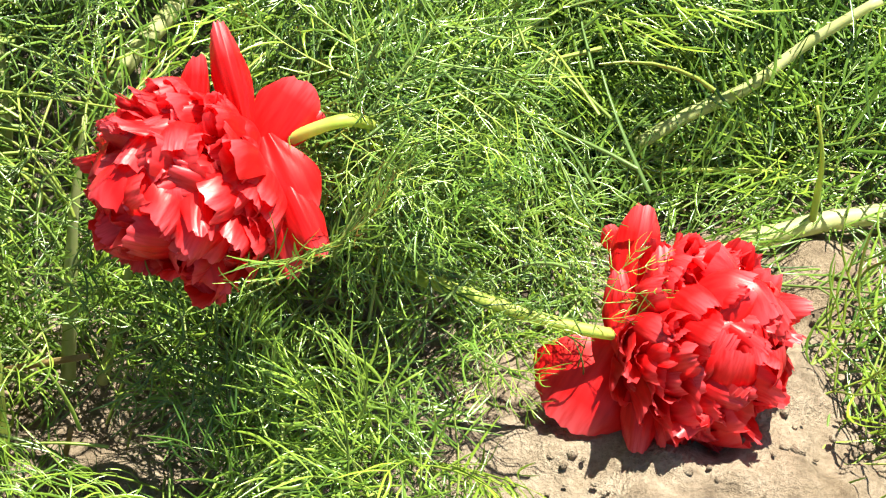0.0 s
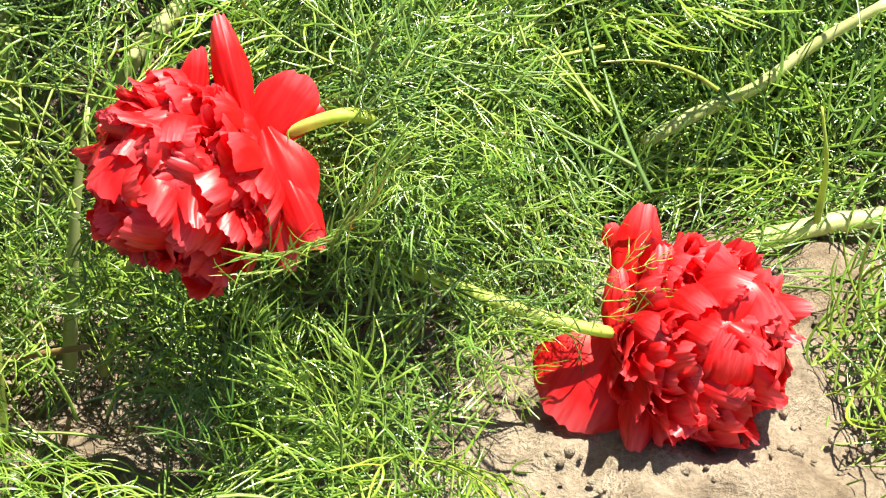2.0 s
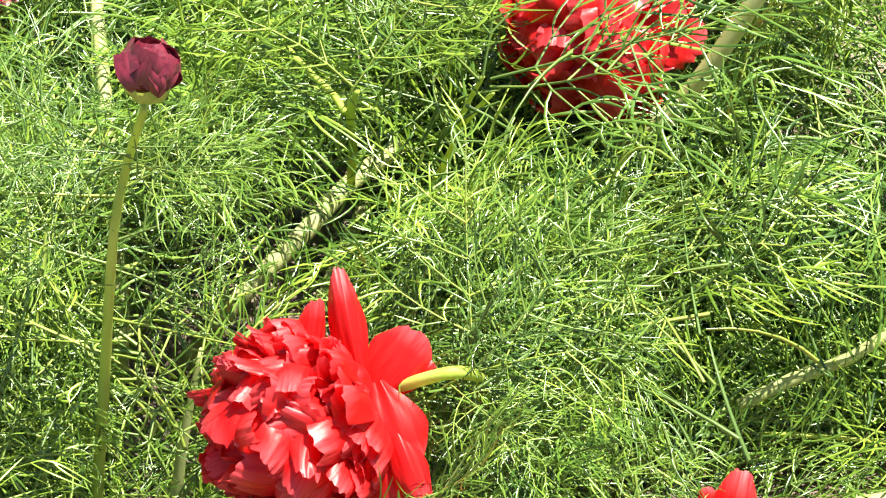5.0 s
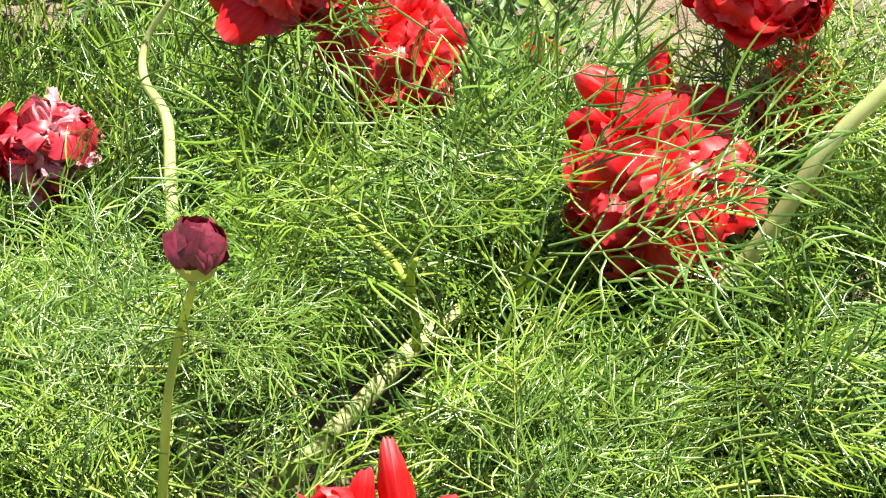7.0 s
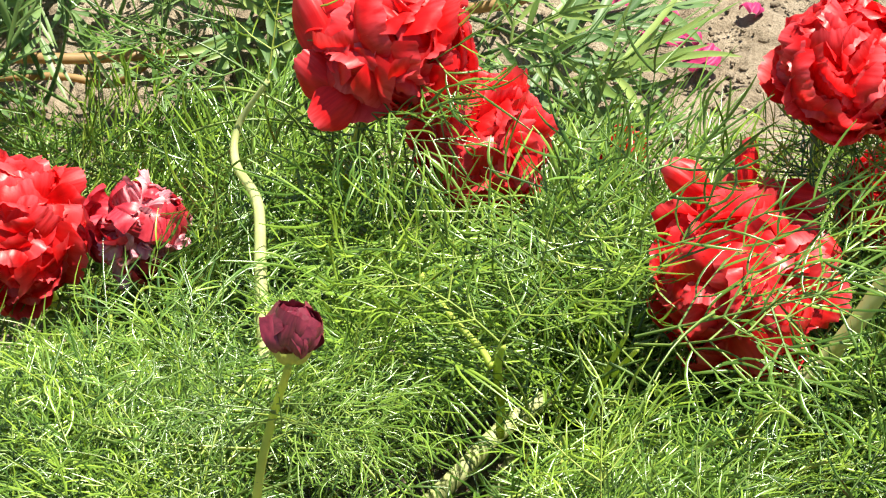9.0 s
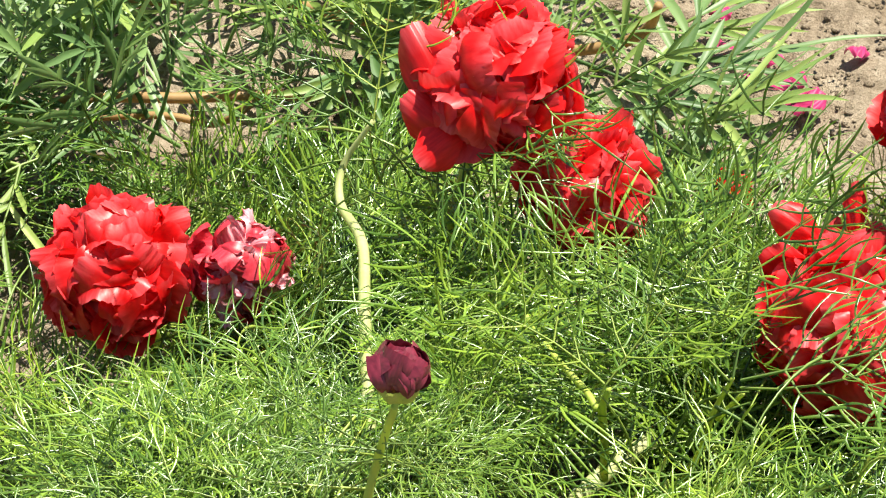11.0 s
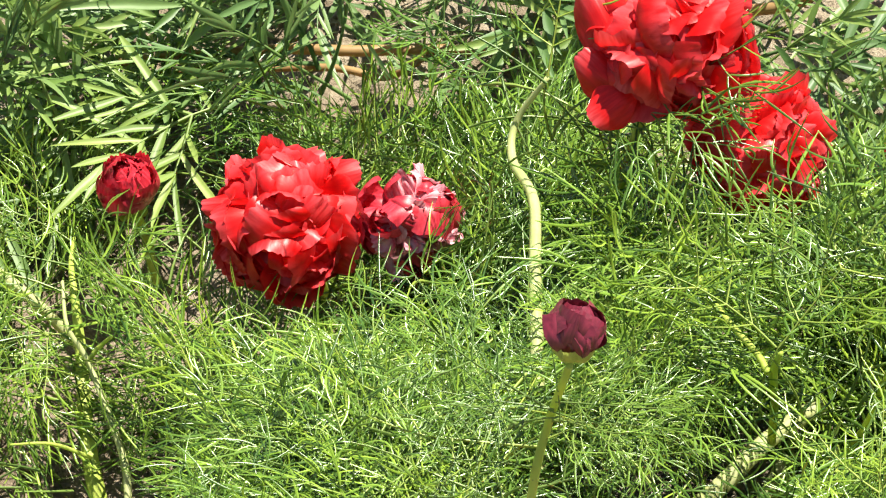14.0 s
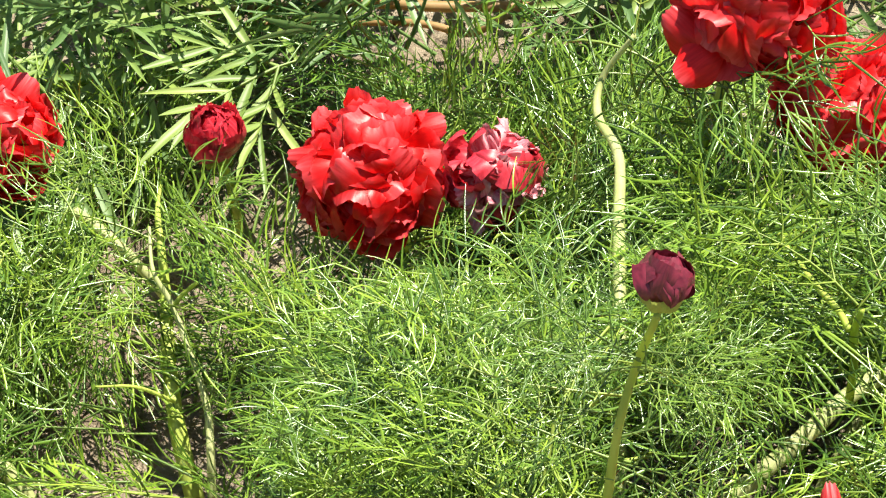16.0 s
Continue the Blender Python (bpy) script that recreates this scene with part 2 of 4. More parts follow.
# ---- petals and flowers ----
def petal_mesh(seed, material, width=0.5, bulge=0.2, cup=0.25, teeth=0.05, crumple=0.03, flare=0.0, nx=20, ny=11):
    """A petal from its base at the origin to its ragged tip at y = 1, bulging to +z, its edges curled back."""
    verts, faces = [], []
    notch = 0.5 * noise.noise((seed * 4.7, 1.0, 0))
    for j in range(ny + 1):
        v = 1 - (1 - j / ny) ** 1.25
        wide = 0.2 + 0.8 * math.sin(min(1, v * 1.2) * math.pi / 2) ** 1.25
        half = width * wide * (1 - 0.2 * max(0, (v - 0.72) / 0.28) ** 2)
        edge = max(0, (v - 0.78) / 0.22)
        for i in range(nx + 1):
            u = i / nx * 2 - 1
            q = Vector((u * 1.5, v * 1.8, seed * 3.1))
            x = u * half + crumple * 0.8 * noise.noise(q + Vector((9, 0, 0)))
            y = v - 0.24 * abs(u) ** 2.6 * v
            y += edge * teeth * (0.8 * noise.noise((u * 1.7, seed * 7.3, 0)) + 1.2 * noise.noise((u * 9.5, seed * 5.1, 3)) - 0.8 * math.exp(-((u - notch) / 0.14) ** 2))
            z = bulge * math.sin(v * math.pi * 0.9) - cup * u * u * width * (0.35 + 0.65 * v) + flare * max(0, v - 0.55) ** 2 * 3
            z += crumple * (noise.noise(q) * 1.6 + noise.noise(Vector((u * 4.5, v * 1.3, seed * 2.7))) * (0.25 + 0.9 * v))
            z += edge * teeth * 0.7 * noise.noise((u * 5.0, seed * 2.2, 8.0))
            verts.append((x, y, z))
    for j in range(ny):
        for i in range(nx):
            a = j * (nx + 1) + i
            faces.append((a, a + 1, a + nx + 2, a + nx + 1))
    return link_mesh("petal", verts, faces, material)


def petal_set(material, count=9, flares=(-0.25, 0.1, 0.45), **kw):
    return [petal_mesh(s + 1, material, flare=flares[s % len(flares)], **kw) for s in range(count)]


RED_SET = petal_set(RED, 16, flares=(-0.3, -0.1, 0.1, 0.35), width=0.42, bulge=0.2, cup=0.55, teeth=0.065, crumple=0.026)
GUARD_SET = petal_set(RED, 6, flares=(0.0, 0.15), width=0.5, bulge=0.16, cup=0.42, teeth=0.03, crumple=0.03)
DARK_SET = petal_set(DARK_RED, 6, flares=(-0.35, -0.1, 0.12), width=0.5, bulge=0.25, cup=0.6, teeth=0.03, crumple=0.06)
CRIMSON_SET = petal_set(CRIMSON, 7, flares=(-0.5, -0.2, 0.1), width=0.42, bulge=0.25, cup=0.6, teeth=0.06, crumple=0.06)
WILT_SET = petal_set(WILTED, 8, width=0.24, bulge=0.1, cup=0.9, teeth=0.08, crumple=0.14)
SEPAL = petal_mesh(3, STEM, width=0.42, bulge=0.25, cup=0.8, teeth=0.0, crumple=0.03)


def flower(name, centre, radius, axis, petals, count, seed, label, stem=(), guards=(), sink=0.55, theta_max=100, squash=0.12, size=1.0, group="peony flowers", radii=(0.0023, 0.0028, 0.0034), sepal=0.5, closed=False, wrap=0.8, spread=0.1, bracts=0):
    """A double flower on its stem: petal tips spread over a dome round axis. wrap: from a spread rosette (0) to petals that close over one another (1). spread: the share of petals whose tips point outwards."""
    rnd = random.Random(seed)
    ax = Vector(axis).normalized()
    c = Vector(centre)
    base = c - ax * radius * sink
    foot = Vector(stem[-1]) if stem else base
    top = thing(name, foot, label, "flower", group)
    if stem:
        line = [base - foot - ax * 0.004] + [Vector(q) - foot for q in stem]
        part("stem", tube(line, radii, STEM), top)
    base_l, c_l = base - foot, c - foot
    s1 = ax.orthogonal().normalized()
    s2 = ax.cross(s1)
    for i in range(count):
        f = (i + 0.5) / count
        th = radians(theta_max) * f ** 0.55 + rnd.gauss(0, 0.09)
        ph = i * 2.39996 + rnd.gauss(0, 0.25)
        ring = s1 * math.cos(ph) + s2 * math.sin(ph)
        u = ax * math.cos(th) + ring * math.sin(th)
        back = ring * math.cos(th) - ax * math.sin(th)
        k = 0.0 if closed else wrap
        turn = rnd.gauss(0, 0.35 + 2.2 * max(0, 1 - th / 1.2))
        fro = back * math.cos(turn) + u.cross(back) * math.sin(turn)
        low = radians(rnd.uniform(38, 66))
        deep = rnd.uniform(0.5, 0.78)
        if rnd.random() < spread:
            fro, deep = -fro, deep * 0.6
        shell = c_l + (u * math.cos(low) + fro * math.sin(low)) * radius * deep
        root = (base_l + ring * radius * 0.1).lerp(shell, k)
        tip = c_l + (u - ax * ax.dot(u) * squash) * radius * (rnd.uniform(0.84, 1.02) if i % 6 else rnd.uniform(1.02, 1.14))
        y = tip - root
        out = (back * (1 - k) + u * k) + Vector((rnd.gauss(0, 0.2), rnd.gauss(0, 0.2), rnd.gauss(0, 0.2)))
        if closed:
            out = u - y.normalized() * 0.3 - ax * 0.5
        w = radius * rnd.uniform(0.5, 0.8) * size
        part("petal", rnd.choice(petals), top, frame_from(y, out, root, (w, y.length, y.length * rnd.uniform(0.75, 1.15))))
    for k in range(5):
        ph = k * math.tau / 5 + rnd.uniform(-0.2, 0.2)
        d = (s1 * math.cos(ph) + s2 * math.sin(ph)) + ax * (sepal - 0.35) * 1.6
        part("sepal", SEPAL, top, frame_from(d, d - ax * 1.5, base_l - ax * 0.002, (radius * sepal, radius * sepal * 1.1, radius * sepal)))
    for k in range(bracts):
        ph = k * 2.4 + rnd.uniform(-0.3, 0.3)
        d = (s1 * math.cos(ph) + s2 * math.sin(ph)) - ax * rnd.uniform(-0.3, 0.5)
        verts, faces = [], []
        thread(verts, faces, base_l - ax * 0.004, d, radius * rnd.uniform(0.45, 0.8), 0.0007, ax * rnd.uniform(0.5, 2.0) + Vector((rnd.gauss(0, 0.5), rnd.gauss(0, 0.5), rnd.gauss(0, 0.5))), ax, 8)
        part("bract", link_mesh("bract", verts, faces, RIB), top)
    for root, tip, w in guards:
        root, tip = Vector(root) - foot, Vector(tip) - foot
        d = tip - root
        root = root - d * 0.12
        out = Vector((rnd.gauss(0.1, 0.2), -0.72, 0.68 + rnd.gauss(0, 0.2)))
        d = tip - root
        part("guard_petal", rnd.choice(GUARD_SET), top, frame_from(d, out, root, (w * 1.15, d.length, d.length * 0.8)))
    return top


# ---- leaves ----
def stalk(verts, faces, p, d, length, width, bend, segs=4):
    """A slim three-sided leaf stalk; gives the points along it."""
    line = []
    d = d.normalized()
    side = d.orthogonal().normalized()
    start = len(verts)
    for i in range(segs + 1):
        line.append((p.copy(), d.copy()))
        w = width * (1 - 0.5 * i / segs)
        up = d.cross(side)
        verts += [p - side * w - up * w * 0.5, p + up * w, p + side * w - up * w * 0.5]
        p = p + d * (length / segs)
        d = (d + bend / segs).normalized()
        side = (side - d * side.dot(d)).normalized()
    for i in range(segs):
        a = start + i * 3
        faces += [(a + k, a + (k + 1) % 3, a + 3 + (k + 1) % 3, a + 3 + k) for k in range(3)]
    return line


def thread_leaf(seed, size=1.0, spread=1.0, curl=0.9, long=1.0, tiers=4, twigs=3, fine=1.0):
    """A leaf cut two and three times into fine threads, about 0.12 m long along +y, its face to +z."""
    rnd = random.Random(seed)
    verts, faces = [], []

    def g(s):
        return Vector((rnd.gauss(0, s), rnd.gauss(0, s), rnd.gauss(0, s)))

    ribs = []

    def rib(*values):
        n = len(faces)
        line = stalk(verts, faces, *values)
        ribs.extend(range(n, len(faces)))
        return line

    lean = Vector((rnd.gauss(0, 0.25), rnd.gauss(0.1, 0.2), rnd.gauss(-0.25, 0.45)))
    rib(Vector((rnd.gauss(0, 0.006), -0.03, -0.034)), Vector((0, 0.5, 1.0)), 0.046, 0.0009, Vector((0, 0.55, -0.75)), 5)
    rachis = rib(Vector((0, 0, 0)), Vector((0, 1, 0.2)), 0.066 * size, 0.0008, Vector((rnd.gauss(0, 0.3), 0, rnd.gauss(-0.25, 0.25))), tiers)
    for k, (p, d) in enumerate(rachis[1:]):
        last = k == len(rachis) - 2
        for sgn in ((-1, 1, 0) if last else (-1, 1)):
            a = radians(rnd.gauss(60, 10)) * spread * (1 if sgn else 0)
            bd = d * math.cos(a) + Vector((sgn * math.sin(a), 0, rnd.gauss(0.12, 0.2)))
            bl = (0.05 - 0.02 * k / tiers) * size * rnd.uniform(0.75, 1.15)
            br = rib(p, bd, bl, 0.00055, d * 0.45 + lean * 0.5 + g(0.15), twigs)
            for j, (bp, bdir) in enumerate(br[1:]):
                end = j == len(br) - 2
                for s2 in ((-1, 1, 0) if end else (-1, 1)):
                    up = (Vector((0, 0, 1)) + g(0.35)).normalized()
                    a2 = radians(rnd.gauss(44, 12)) * (1 if s2 else 0.15)
                    td = bdir * math.cos(a2) + bdir.cross(up).normalized() * s2 * math.sin(a2) + g(0.13)
                    tl = rnd.uniform(0.018, 0.036) * size * long
                    wd = rnd.uniform(0.00046, 0.00074) * fine
                    bend = (bdir * 0.5 + lean + g(0.42)) * curl * rnd.uniform(0.5, 1.4)
                    line = thread(verts, faces, bp, td, tl, wd, bend, up)
                    if rnd.random() < 0.4:
                        fp, fd = line[2]
                        thread(verts, faces, fp, fd + fd.cross(up) * rnd.choice((-0.6, 0.6)), tl * 0.5, wd * 0.9, bend * 0.7 + g(0.3), up, 4)
    me = link_mesh("leaf", verts, faces, GREEN)
    me.materials.append(RIB)
    for k in ribs:
        me.polygons[k].material_index = 1
    return me


FEATHER = [thread_leaf(100 + s, random.Random(s).uniform(0.9, 1.15), random.Random(s + 50).uniform(0.85, 1.15), random.Random(s + 9).uniform(1.6, 2.8)) for s in range(10)]
FAN = [thread_leaf(200 + s, random.Random(s).uniform(0.95, 1.15), random.Random(s + 50).uniform(0.75, 1.0), random.Random(s + 9).uniform(1.3, 2.2), 1.25) for s in range(9)]
CURLY = [thread_leaf(300 + s, random.Random(s).uniform(0.75, 0.95), 1.1, random.Random(s + 9).uniform(2.2, 3.6), 0.85, fine=0.72) for s in range(8)]
NEAR = [thread_leaf(500 + s, random.Random(s).uniform(0.85, 1.05), random.Random(s + 50).uniform(0.85, 1.15), random.Random(s + 9).uniform(2.0, 3.2), 0.82, 4, 4, 0.74) for s in range(12)]


def lobe(verts, faces, p, d, length, width, rnd, up=Vector((0, 0, 1)), segs=7):
    """One lance-shaped lobe of a broad leaf, folded along its rib."""
    d = d.normalized()
    droop = rnd.uniform(-0.7, 0.35)
    start = len(verts)
    for i in range(segs + 1):
        t = i / segs
        side = d.cross(up).normalized()
        n = side.cross(d)
        w = width * max(0.03, math.sin(math.pi * min(1, 0.12 + t * 0.88)) ** 0.8) * (0.9 + 0.2 * noise.noise((t * 5, p.x * 90, p.y * 90)))
        verts += [p - side * w + n * w * 0.35, p - side * w * 0.5 + n * w * 0.12, p, p + side * w * 0.5 + n * w * 0.12, p + side * w + n * w * 0.35]
        p = p + d * (length / segs)
        d = (d + Vector((rnd.gauss(0, 0.05), rnd.gauss(0, 0.05), droop / segs))).normalized()
    for i in range(segs):
        a = start + i * 5
        faces += [(a + k, a + k + 1, a + k + 6, a + k + 5) for k in range(4)]


def broad_leaf(seed, size=1.0):
    """A leaf of three leaflets, each cut into lance-shaped lobes, along +y."""
    rnd = random.Random(seed)
    verts, faces = [], []

    def g(s):
        return Vector((rnd.gauss(0, s), rnd.gauss(0, s), rnd.gauss(0, s)))

    line = stalk(verts, faces, Vector((0, 0, 0)), Vector((0, 1, 0.35)), 0.06 * size, 0.0016, Vector((0, 0, -0.2)), 4)
    p0, d0 = line[-1]
    for sgn in (-1, 0, 1):
        bd = d0 + Vector((sgn * 0.95, -0.25 * abs(sgn), 0)) + g(0.12)
        br = stalk(verts, faces, p0, bd, (0.035 if sgn else 0.045) * size, 0.0012, g(0.2), 3)
        for j, (bp, bdir) in enumerate(br[1:]):
            end = j == len(br) - 2
            for s2 in ((-1, 1, 0) if end else (-1, 1)):
                td = bdir * (1.0 if s2 else 1.6) + bdir.cross(Vector((0, 0, 1))) * s2 * rnd.uniform(0.35, 0.9) + g(0.2)
                lobe(verts, faces, bp, td, rnd.uniform(0.034, 0.062) * size * (1.15 if not s2 else rnd.uniform(0.55, 1.0)), rnd.uniform(0.0015, 0.003) * size, rnd)
    return link_mesh("broad_leaf", verts, faces, BROAD)


BROADS = [broad_leaf(400 + s, random.Random(s).uniform(0.85, 1.15)) for s in range(8)]

# Places that the leaves keep clear: the flower heads, the thick stems and the air before them.
CLEAR = []


def keep_clear(c, r, reach=0.5, share=1.0):
    """Open air from c towards the path. share: how much of a leaf's own width to allow for."""
    way = (Vector((0.0, 0.0, 0.88)) - Vector(c)).normalized()
    d = 0.0
    while d < reach:
        CLEAR.append((Vector(c) + way * d, r * (1 - 0.12 * d), share))
        d += max(r * 0.5, 0.01)


def keep_sunlit(c, r, reach=0.1, share=0.4):
    """Open air from c towards the sun."""
    d = r * 0.6
    while d < reach:
        CLEAR.append((Vector(c) + TO_SUN * d, r, share))
        d += max(r * 0.6, 0.01)


def keep_stem_clear(line, reach=0.08, share=0.2):
    for q in smooth_line(line, 4):
        keep_clear(q, 0.004, reach * 0.7, share * 0.8)


ROOM = {}


def is_clear(points):
    """Whether all points, each with the margin that it needs, lie outside the kept places."""
    if ROOM.get("n") != len(CLEAR):
        ROOM["n"] = len(CLEAR)
        ROOM["c"] = np.array([tuple(c) for c, r, k in CLEAR])
        ROOM["r"] = np.array([r for c, r, k in CLEAR])
        ROOM["k"] = np.array([k for c, r, k in CLEAR])
    return all(np.all(((ROOM["c"] - np.array(tuple(p))) ** 2).sum(1) > (ROOM["r"] + m * ROOM["k"]) ** 2) for p, m in points)


def leaf_fits(p, d, face, s):
    side = d.cross(face).normalized() * s
    d, face = d * s, face * s
    spots = [(p + d * 0.03, 0.03), (p + d * 0.07, 0.034), (p + d * 0.105, 0.022)]
    spots += [(p + d * y + side * x, 0.006) for x, y in ((-0.04, 0.06), (0.04, 0.06), (-0.025, 0.09), (0.025, 0.09))]
    spots += [(p - d * 0.015 - face * 0.018, 0.008), (p - d * 0.03 - face * 0.034, 0.004)]
    return is_clear(spots)


def flow(p, scale):
    """A slowly changing direction, which lies the leaves of one place the same way."""
    q = Vector(p) * scale
    return Vector((noise.noise(q), noise.noise(q + Vector((17, 3, 5))), noise.noise(q + Vector((5, 31, 9)))))


# ---- flowers ----
keep_clear((-0.0897, 0.7545, 0.1497), 0.0439, 0.5, 0.6)
keep_clear((-0.055, 0.765, 0.162), 0.018, 0.5, 0.3)
flower("peony_flower", (-0.0897, 0.7545, 0.1497), 0.0392, (-0.702, -0.699, 0.137), RED_SET, 190, 1, "red double peony flower nodding on a bent stem",
       [(-0.041, 0.762, 0.172), (-0.027, 0.767, 0.170), (-0.022, 0.781, 0.150), (-0.025, 0.814, 0.105), (-0.031, 0.854, 0.050), (-0.034, 0.905, -0.010)],
       [((-0.0679, 0.7627, 0.1643), (-0.0788, 0.7893, 0.1973), 0.0122), ((-0.0629, 0.7631, 0.1612), (-0.0465, 0.7791, 0.1784), 0.0223), ((-0.0595, 0.7594, 0.1658), (-0.0463, 0.7416, 0.1449), 0.0213), ((-0.0533, 0.7481, 0.1555), (-0.0408, 0.7312, 0.1364), 0.0122), ((-0.0496, 0.7664, 0.1638), (-0.0410, 0.7721, 0.1697), 0.0081), ((-0.0619, 0.7577, 0.1550), (-0.0518, 0.7317, 0.1261), 0.0142), ((-0.0883, 0.7657, 0.1671), (-0.0861, 0.7836, 0.1880), 0.0101)], size=0.86, wrap=0.85, spread=0.06, bracts=7)
keep_clear((0.1034, 0.7729, 0.0508), 0.0461, 0.5, 0.6)
keep_clear((0.058, 0.757, 0.036), 0.024, 0.5, 0.95)
keep_clear((0.042, 0.750, 0.005), 0.015, 0.3, 0.7)
flower("peony_flower", (0.1034, 0.7729, 0.0508), 0.0412, (0.858, -0.436, 0.273), RED_SET, 200, 2, "red double peony flower leaning low over bare soil",
       [(0.068, 0.766, 0.062), (0.049, 0.765, 0.068), (0.023, 0.766, 0.078), (-0.001, 0.774, 0.082), (-0.019, 0.796, 0.070), (-0.036, 0.852, 0.030), (-0.043, 0.901, -0.010)],
       [((0.0736, 0.7839, 0.0602), (0.0813, 0.8107, 0.0892), 0.0178), ((0.0720, 0.8051, 0.0676), (0.0676, 0.8133, 0.0759), 0.0089), ((0.0749, 0.7573, 0.0510), (0.0700, 0.7849, 0.0783), 0.0138), ((0.0711, 0.7747, 0.0496), (0.0495, 0.7503, 0.0272), 0.043), ((0.0825, 0.7608, 0.0501), (0.0778, 0.7361, 0.0264), 0.015), ((0.0885, 0.7534, 0.0597), (0.0875, 0.7840, 0.0907), 0.0178)], theta_max=105, size=0.84, wrap=0.85, spread=0.04, bracts=9)
keep_clear((0.035, 1.045, 0.165), 0.022, 0.5, 0.6)
keep_clear((0.008, 1.05, 0.17), 0.024, 0.5, 0.5)
keep_clear((0.024, 1.02, 0.122), 0.018, 0.5, 0.4)
keep_stem_clear([(0.115, 1.031, 0.215), (0.088, 1.020, 0.190), (0.068, 1.010, 0.145), (0.032, 1.006, 0.100)], 0.15, 0.4)
flower("peony_flower", (0.0152, 1.0384, 0.1455), 0.0445, (0.011, -0.533, 0.846), RED_SET, 95, 3, "red double peony flower half hidden by feathery leaves",
       [(0.01, 1.08, 0.11), (0.0, 1.1, 0.05), (-0.01, 1.1, -0.01)],
       [((0.0116, 1.0600, 0.1788), (0.0118, 1.0737, 0.1997), 0.0104), ((-0.0050, 1.0584, 0.1771), (-0.0264, 1.0644, 0.1877), 0.0161), ((0.0206, 1.0646, 0.1764), (0.0487, 1.0626, 0.1735), 0.0161), ((0.0374, 1.0405, 0.1675), (0.0571, 1.0352, 0.1603), 0.0156)], size=1.45, wrap=0.9, spread=0.75)
keep_clear((-0.1622, 1.1311, 0.202), 0.0446, 0.5, 0.6)
flower("peony_flower", (-0.1622, 1.1311, 0.202), 0.0405, (0.007, -0.734, 0.679), RED_SET, 95, 4, "large red double peony flower above feathery leaves",
       [(-0.175, 1.141, 0.165), (-0.185, 1.137, 0.130), (-0.195, 1.144, 0.090), (-0.211, 1.197, 0.030), (-0.221, 1.242, -0.010)],
       [((-0.1795, 1.1124, 0.1869), (-0.2070, 1.1335, 0.2301), 0.0259), ((-0.1796, 1.1045, 0.1838), (-0.2059, 1.1113, 0.2024), 0.0218), ((-0.1854, 1.1307, 0.2087), (-0.1911, 1.1482, 0.2405), 0.0104), ((-0.1779, 1.1026, 0.1899), (-0.1964, 1.0913, 0.1775), 0.0205), ((-0.1413, 1.1206, 0.2000), (-0.1242, 1.1086, 0.1774), 0.0191)], size=1.8, wrap=0.9, spread=0.75)
keep_clear((-0.1169, 1.1421, 0.1439), 0.0338, 0.5, 0.6)
flower("peony_flower", (-0.1209, 1.1421, 0.1429), 0.036, (0.52, -0.682, 0.515), RED_SET, 95, 5, "older red peony flower tucked under another flower",
       [(-0.125, 1.17, 0.11), (-0.14, 1.2, 0.05), (-0.16, 1.22, -0.01)], size=1.45, wrap=0.9, spread=0.75)
keep_clear((-0.3682, 1.146, 0.059), 0.0500, 0.5, 0.6)
flower("peony_flower", (-0.3682, 1.146, 0.059), 0.041, (0.002, -0.7, 0.715), RED_SET, 120, 6, "red double peony flower resting on feathery leaves",
       [(-0.369, 1.163, 0.035), (-0.362, 1.177, 0.000), (-0.374, 1.231, -0.060)],
       [((-0.3779, 1.1395, 0.0720), (-0.4102, 1.1300, 0.0748), 0.0156), ((-0.3745, 1.1370, 0.0670), (-0.3979, 1.1180, 0.0521), 0.0239), ((-0.3683, 1.1353, 0.0617), (-0.3508, 1.1202, 0.0336), 0.0209), ((-0.3618, 1.1492, 0.0781), (-0.3315, 1.1640, 0.0860), 0.0209)], size=1.7, wrap=0.9, spread=0.75)
keep_clear((0.0545, 1.0885, 0.2297), 0.0405, 0.5, 0.6)
flower("peony_flower", (0.0545, 1.0885, 0.2297), 0.0352, (0.057, -0.409, 0.911), RED_SET, 110, 7, "deep red double peony flower near bare soil",
       [(0.045, 1.12, 0.18), (0.04, 1.14, 0.1), (0.03, 1.15, -0.01)], size=1.5, wrap=0.85, spread=0.5)
flower("peony_flower", (0.0779, 1.1045, 0.152), 0.027, (0.285, -0.611, 0.739), RED_SET, 60, 8, "orange-red peony flower deep among the leaves",
       [(0.07, 1.13, 0.12), (0.06, 1.15, -0.01)])
keep_clear((-0.579, 1.145, 0.05), 0.0368, 0.5, 0.6)
flower("peony_flower", (-0.579, 1.145, 0.05), 0.032, (0.265, -0.532, 0.804), RED_SET, 60, 9, "loose red peony flower with broad petals",
       [(-0.58, 1.17, 0.01), (-0.58, 1.18, -0.07)],
       [((-0.5873, 1.1421, 0.0555), (-0.5696, 1.1671, 0.0794), 0.0253), ((-0.5844, 1.1378, 0.0513), (-0.5639, 1.1569, 0.0644), 0.0190), ((-0.5850, 1.1338, 0.0463), (-0.5643, 1.1449, 0.0479), 0.0222), ((-0.5907, 1.1348, 0.0297), (-0.5742, 1.1310, 0.0139), 0.0190), ((-0.5942, 1.1501, 0.0530), (-0.5957, 1.1711, 0.0842), 0.0222)], size=1.7, wrap=0.85, spread=0.7)
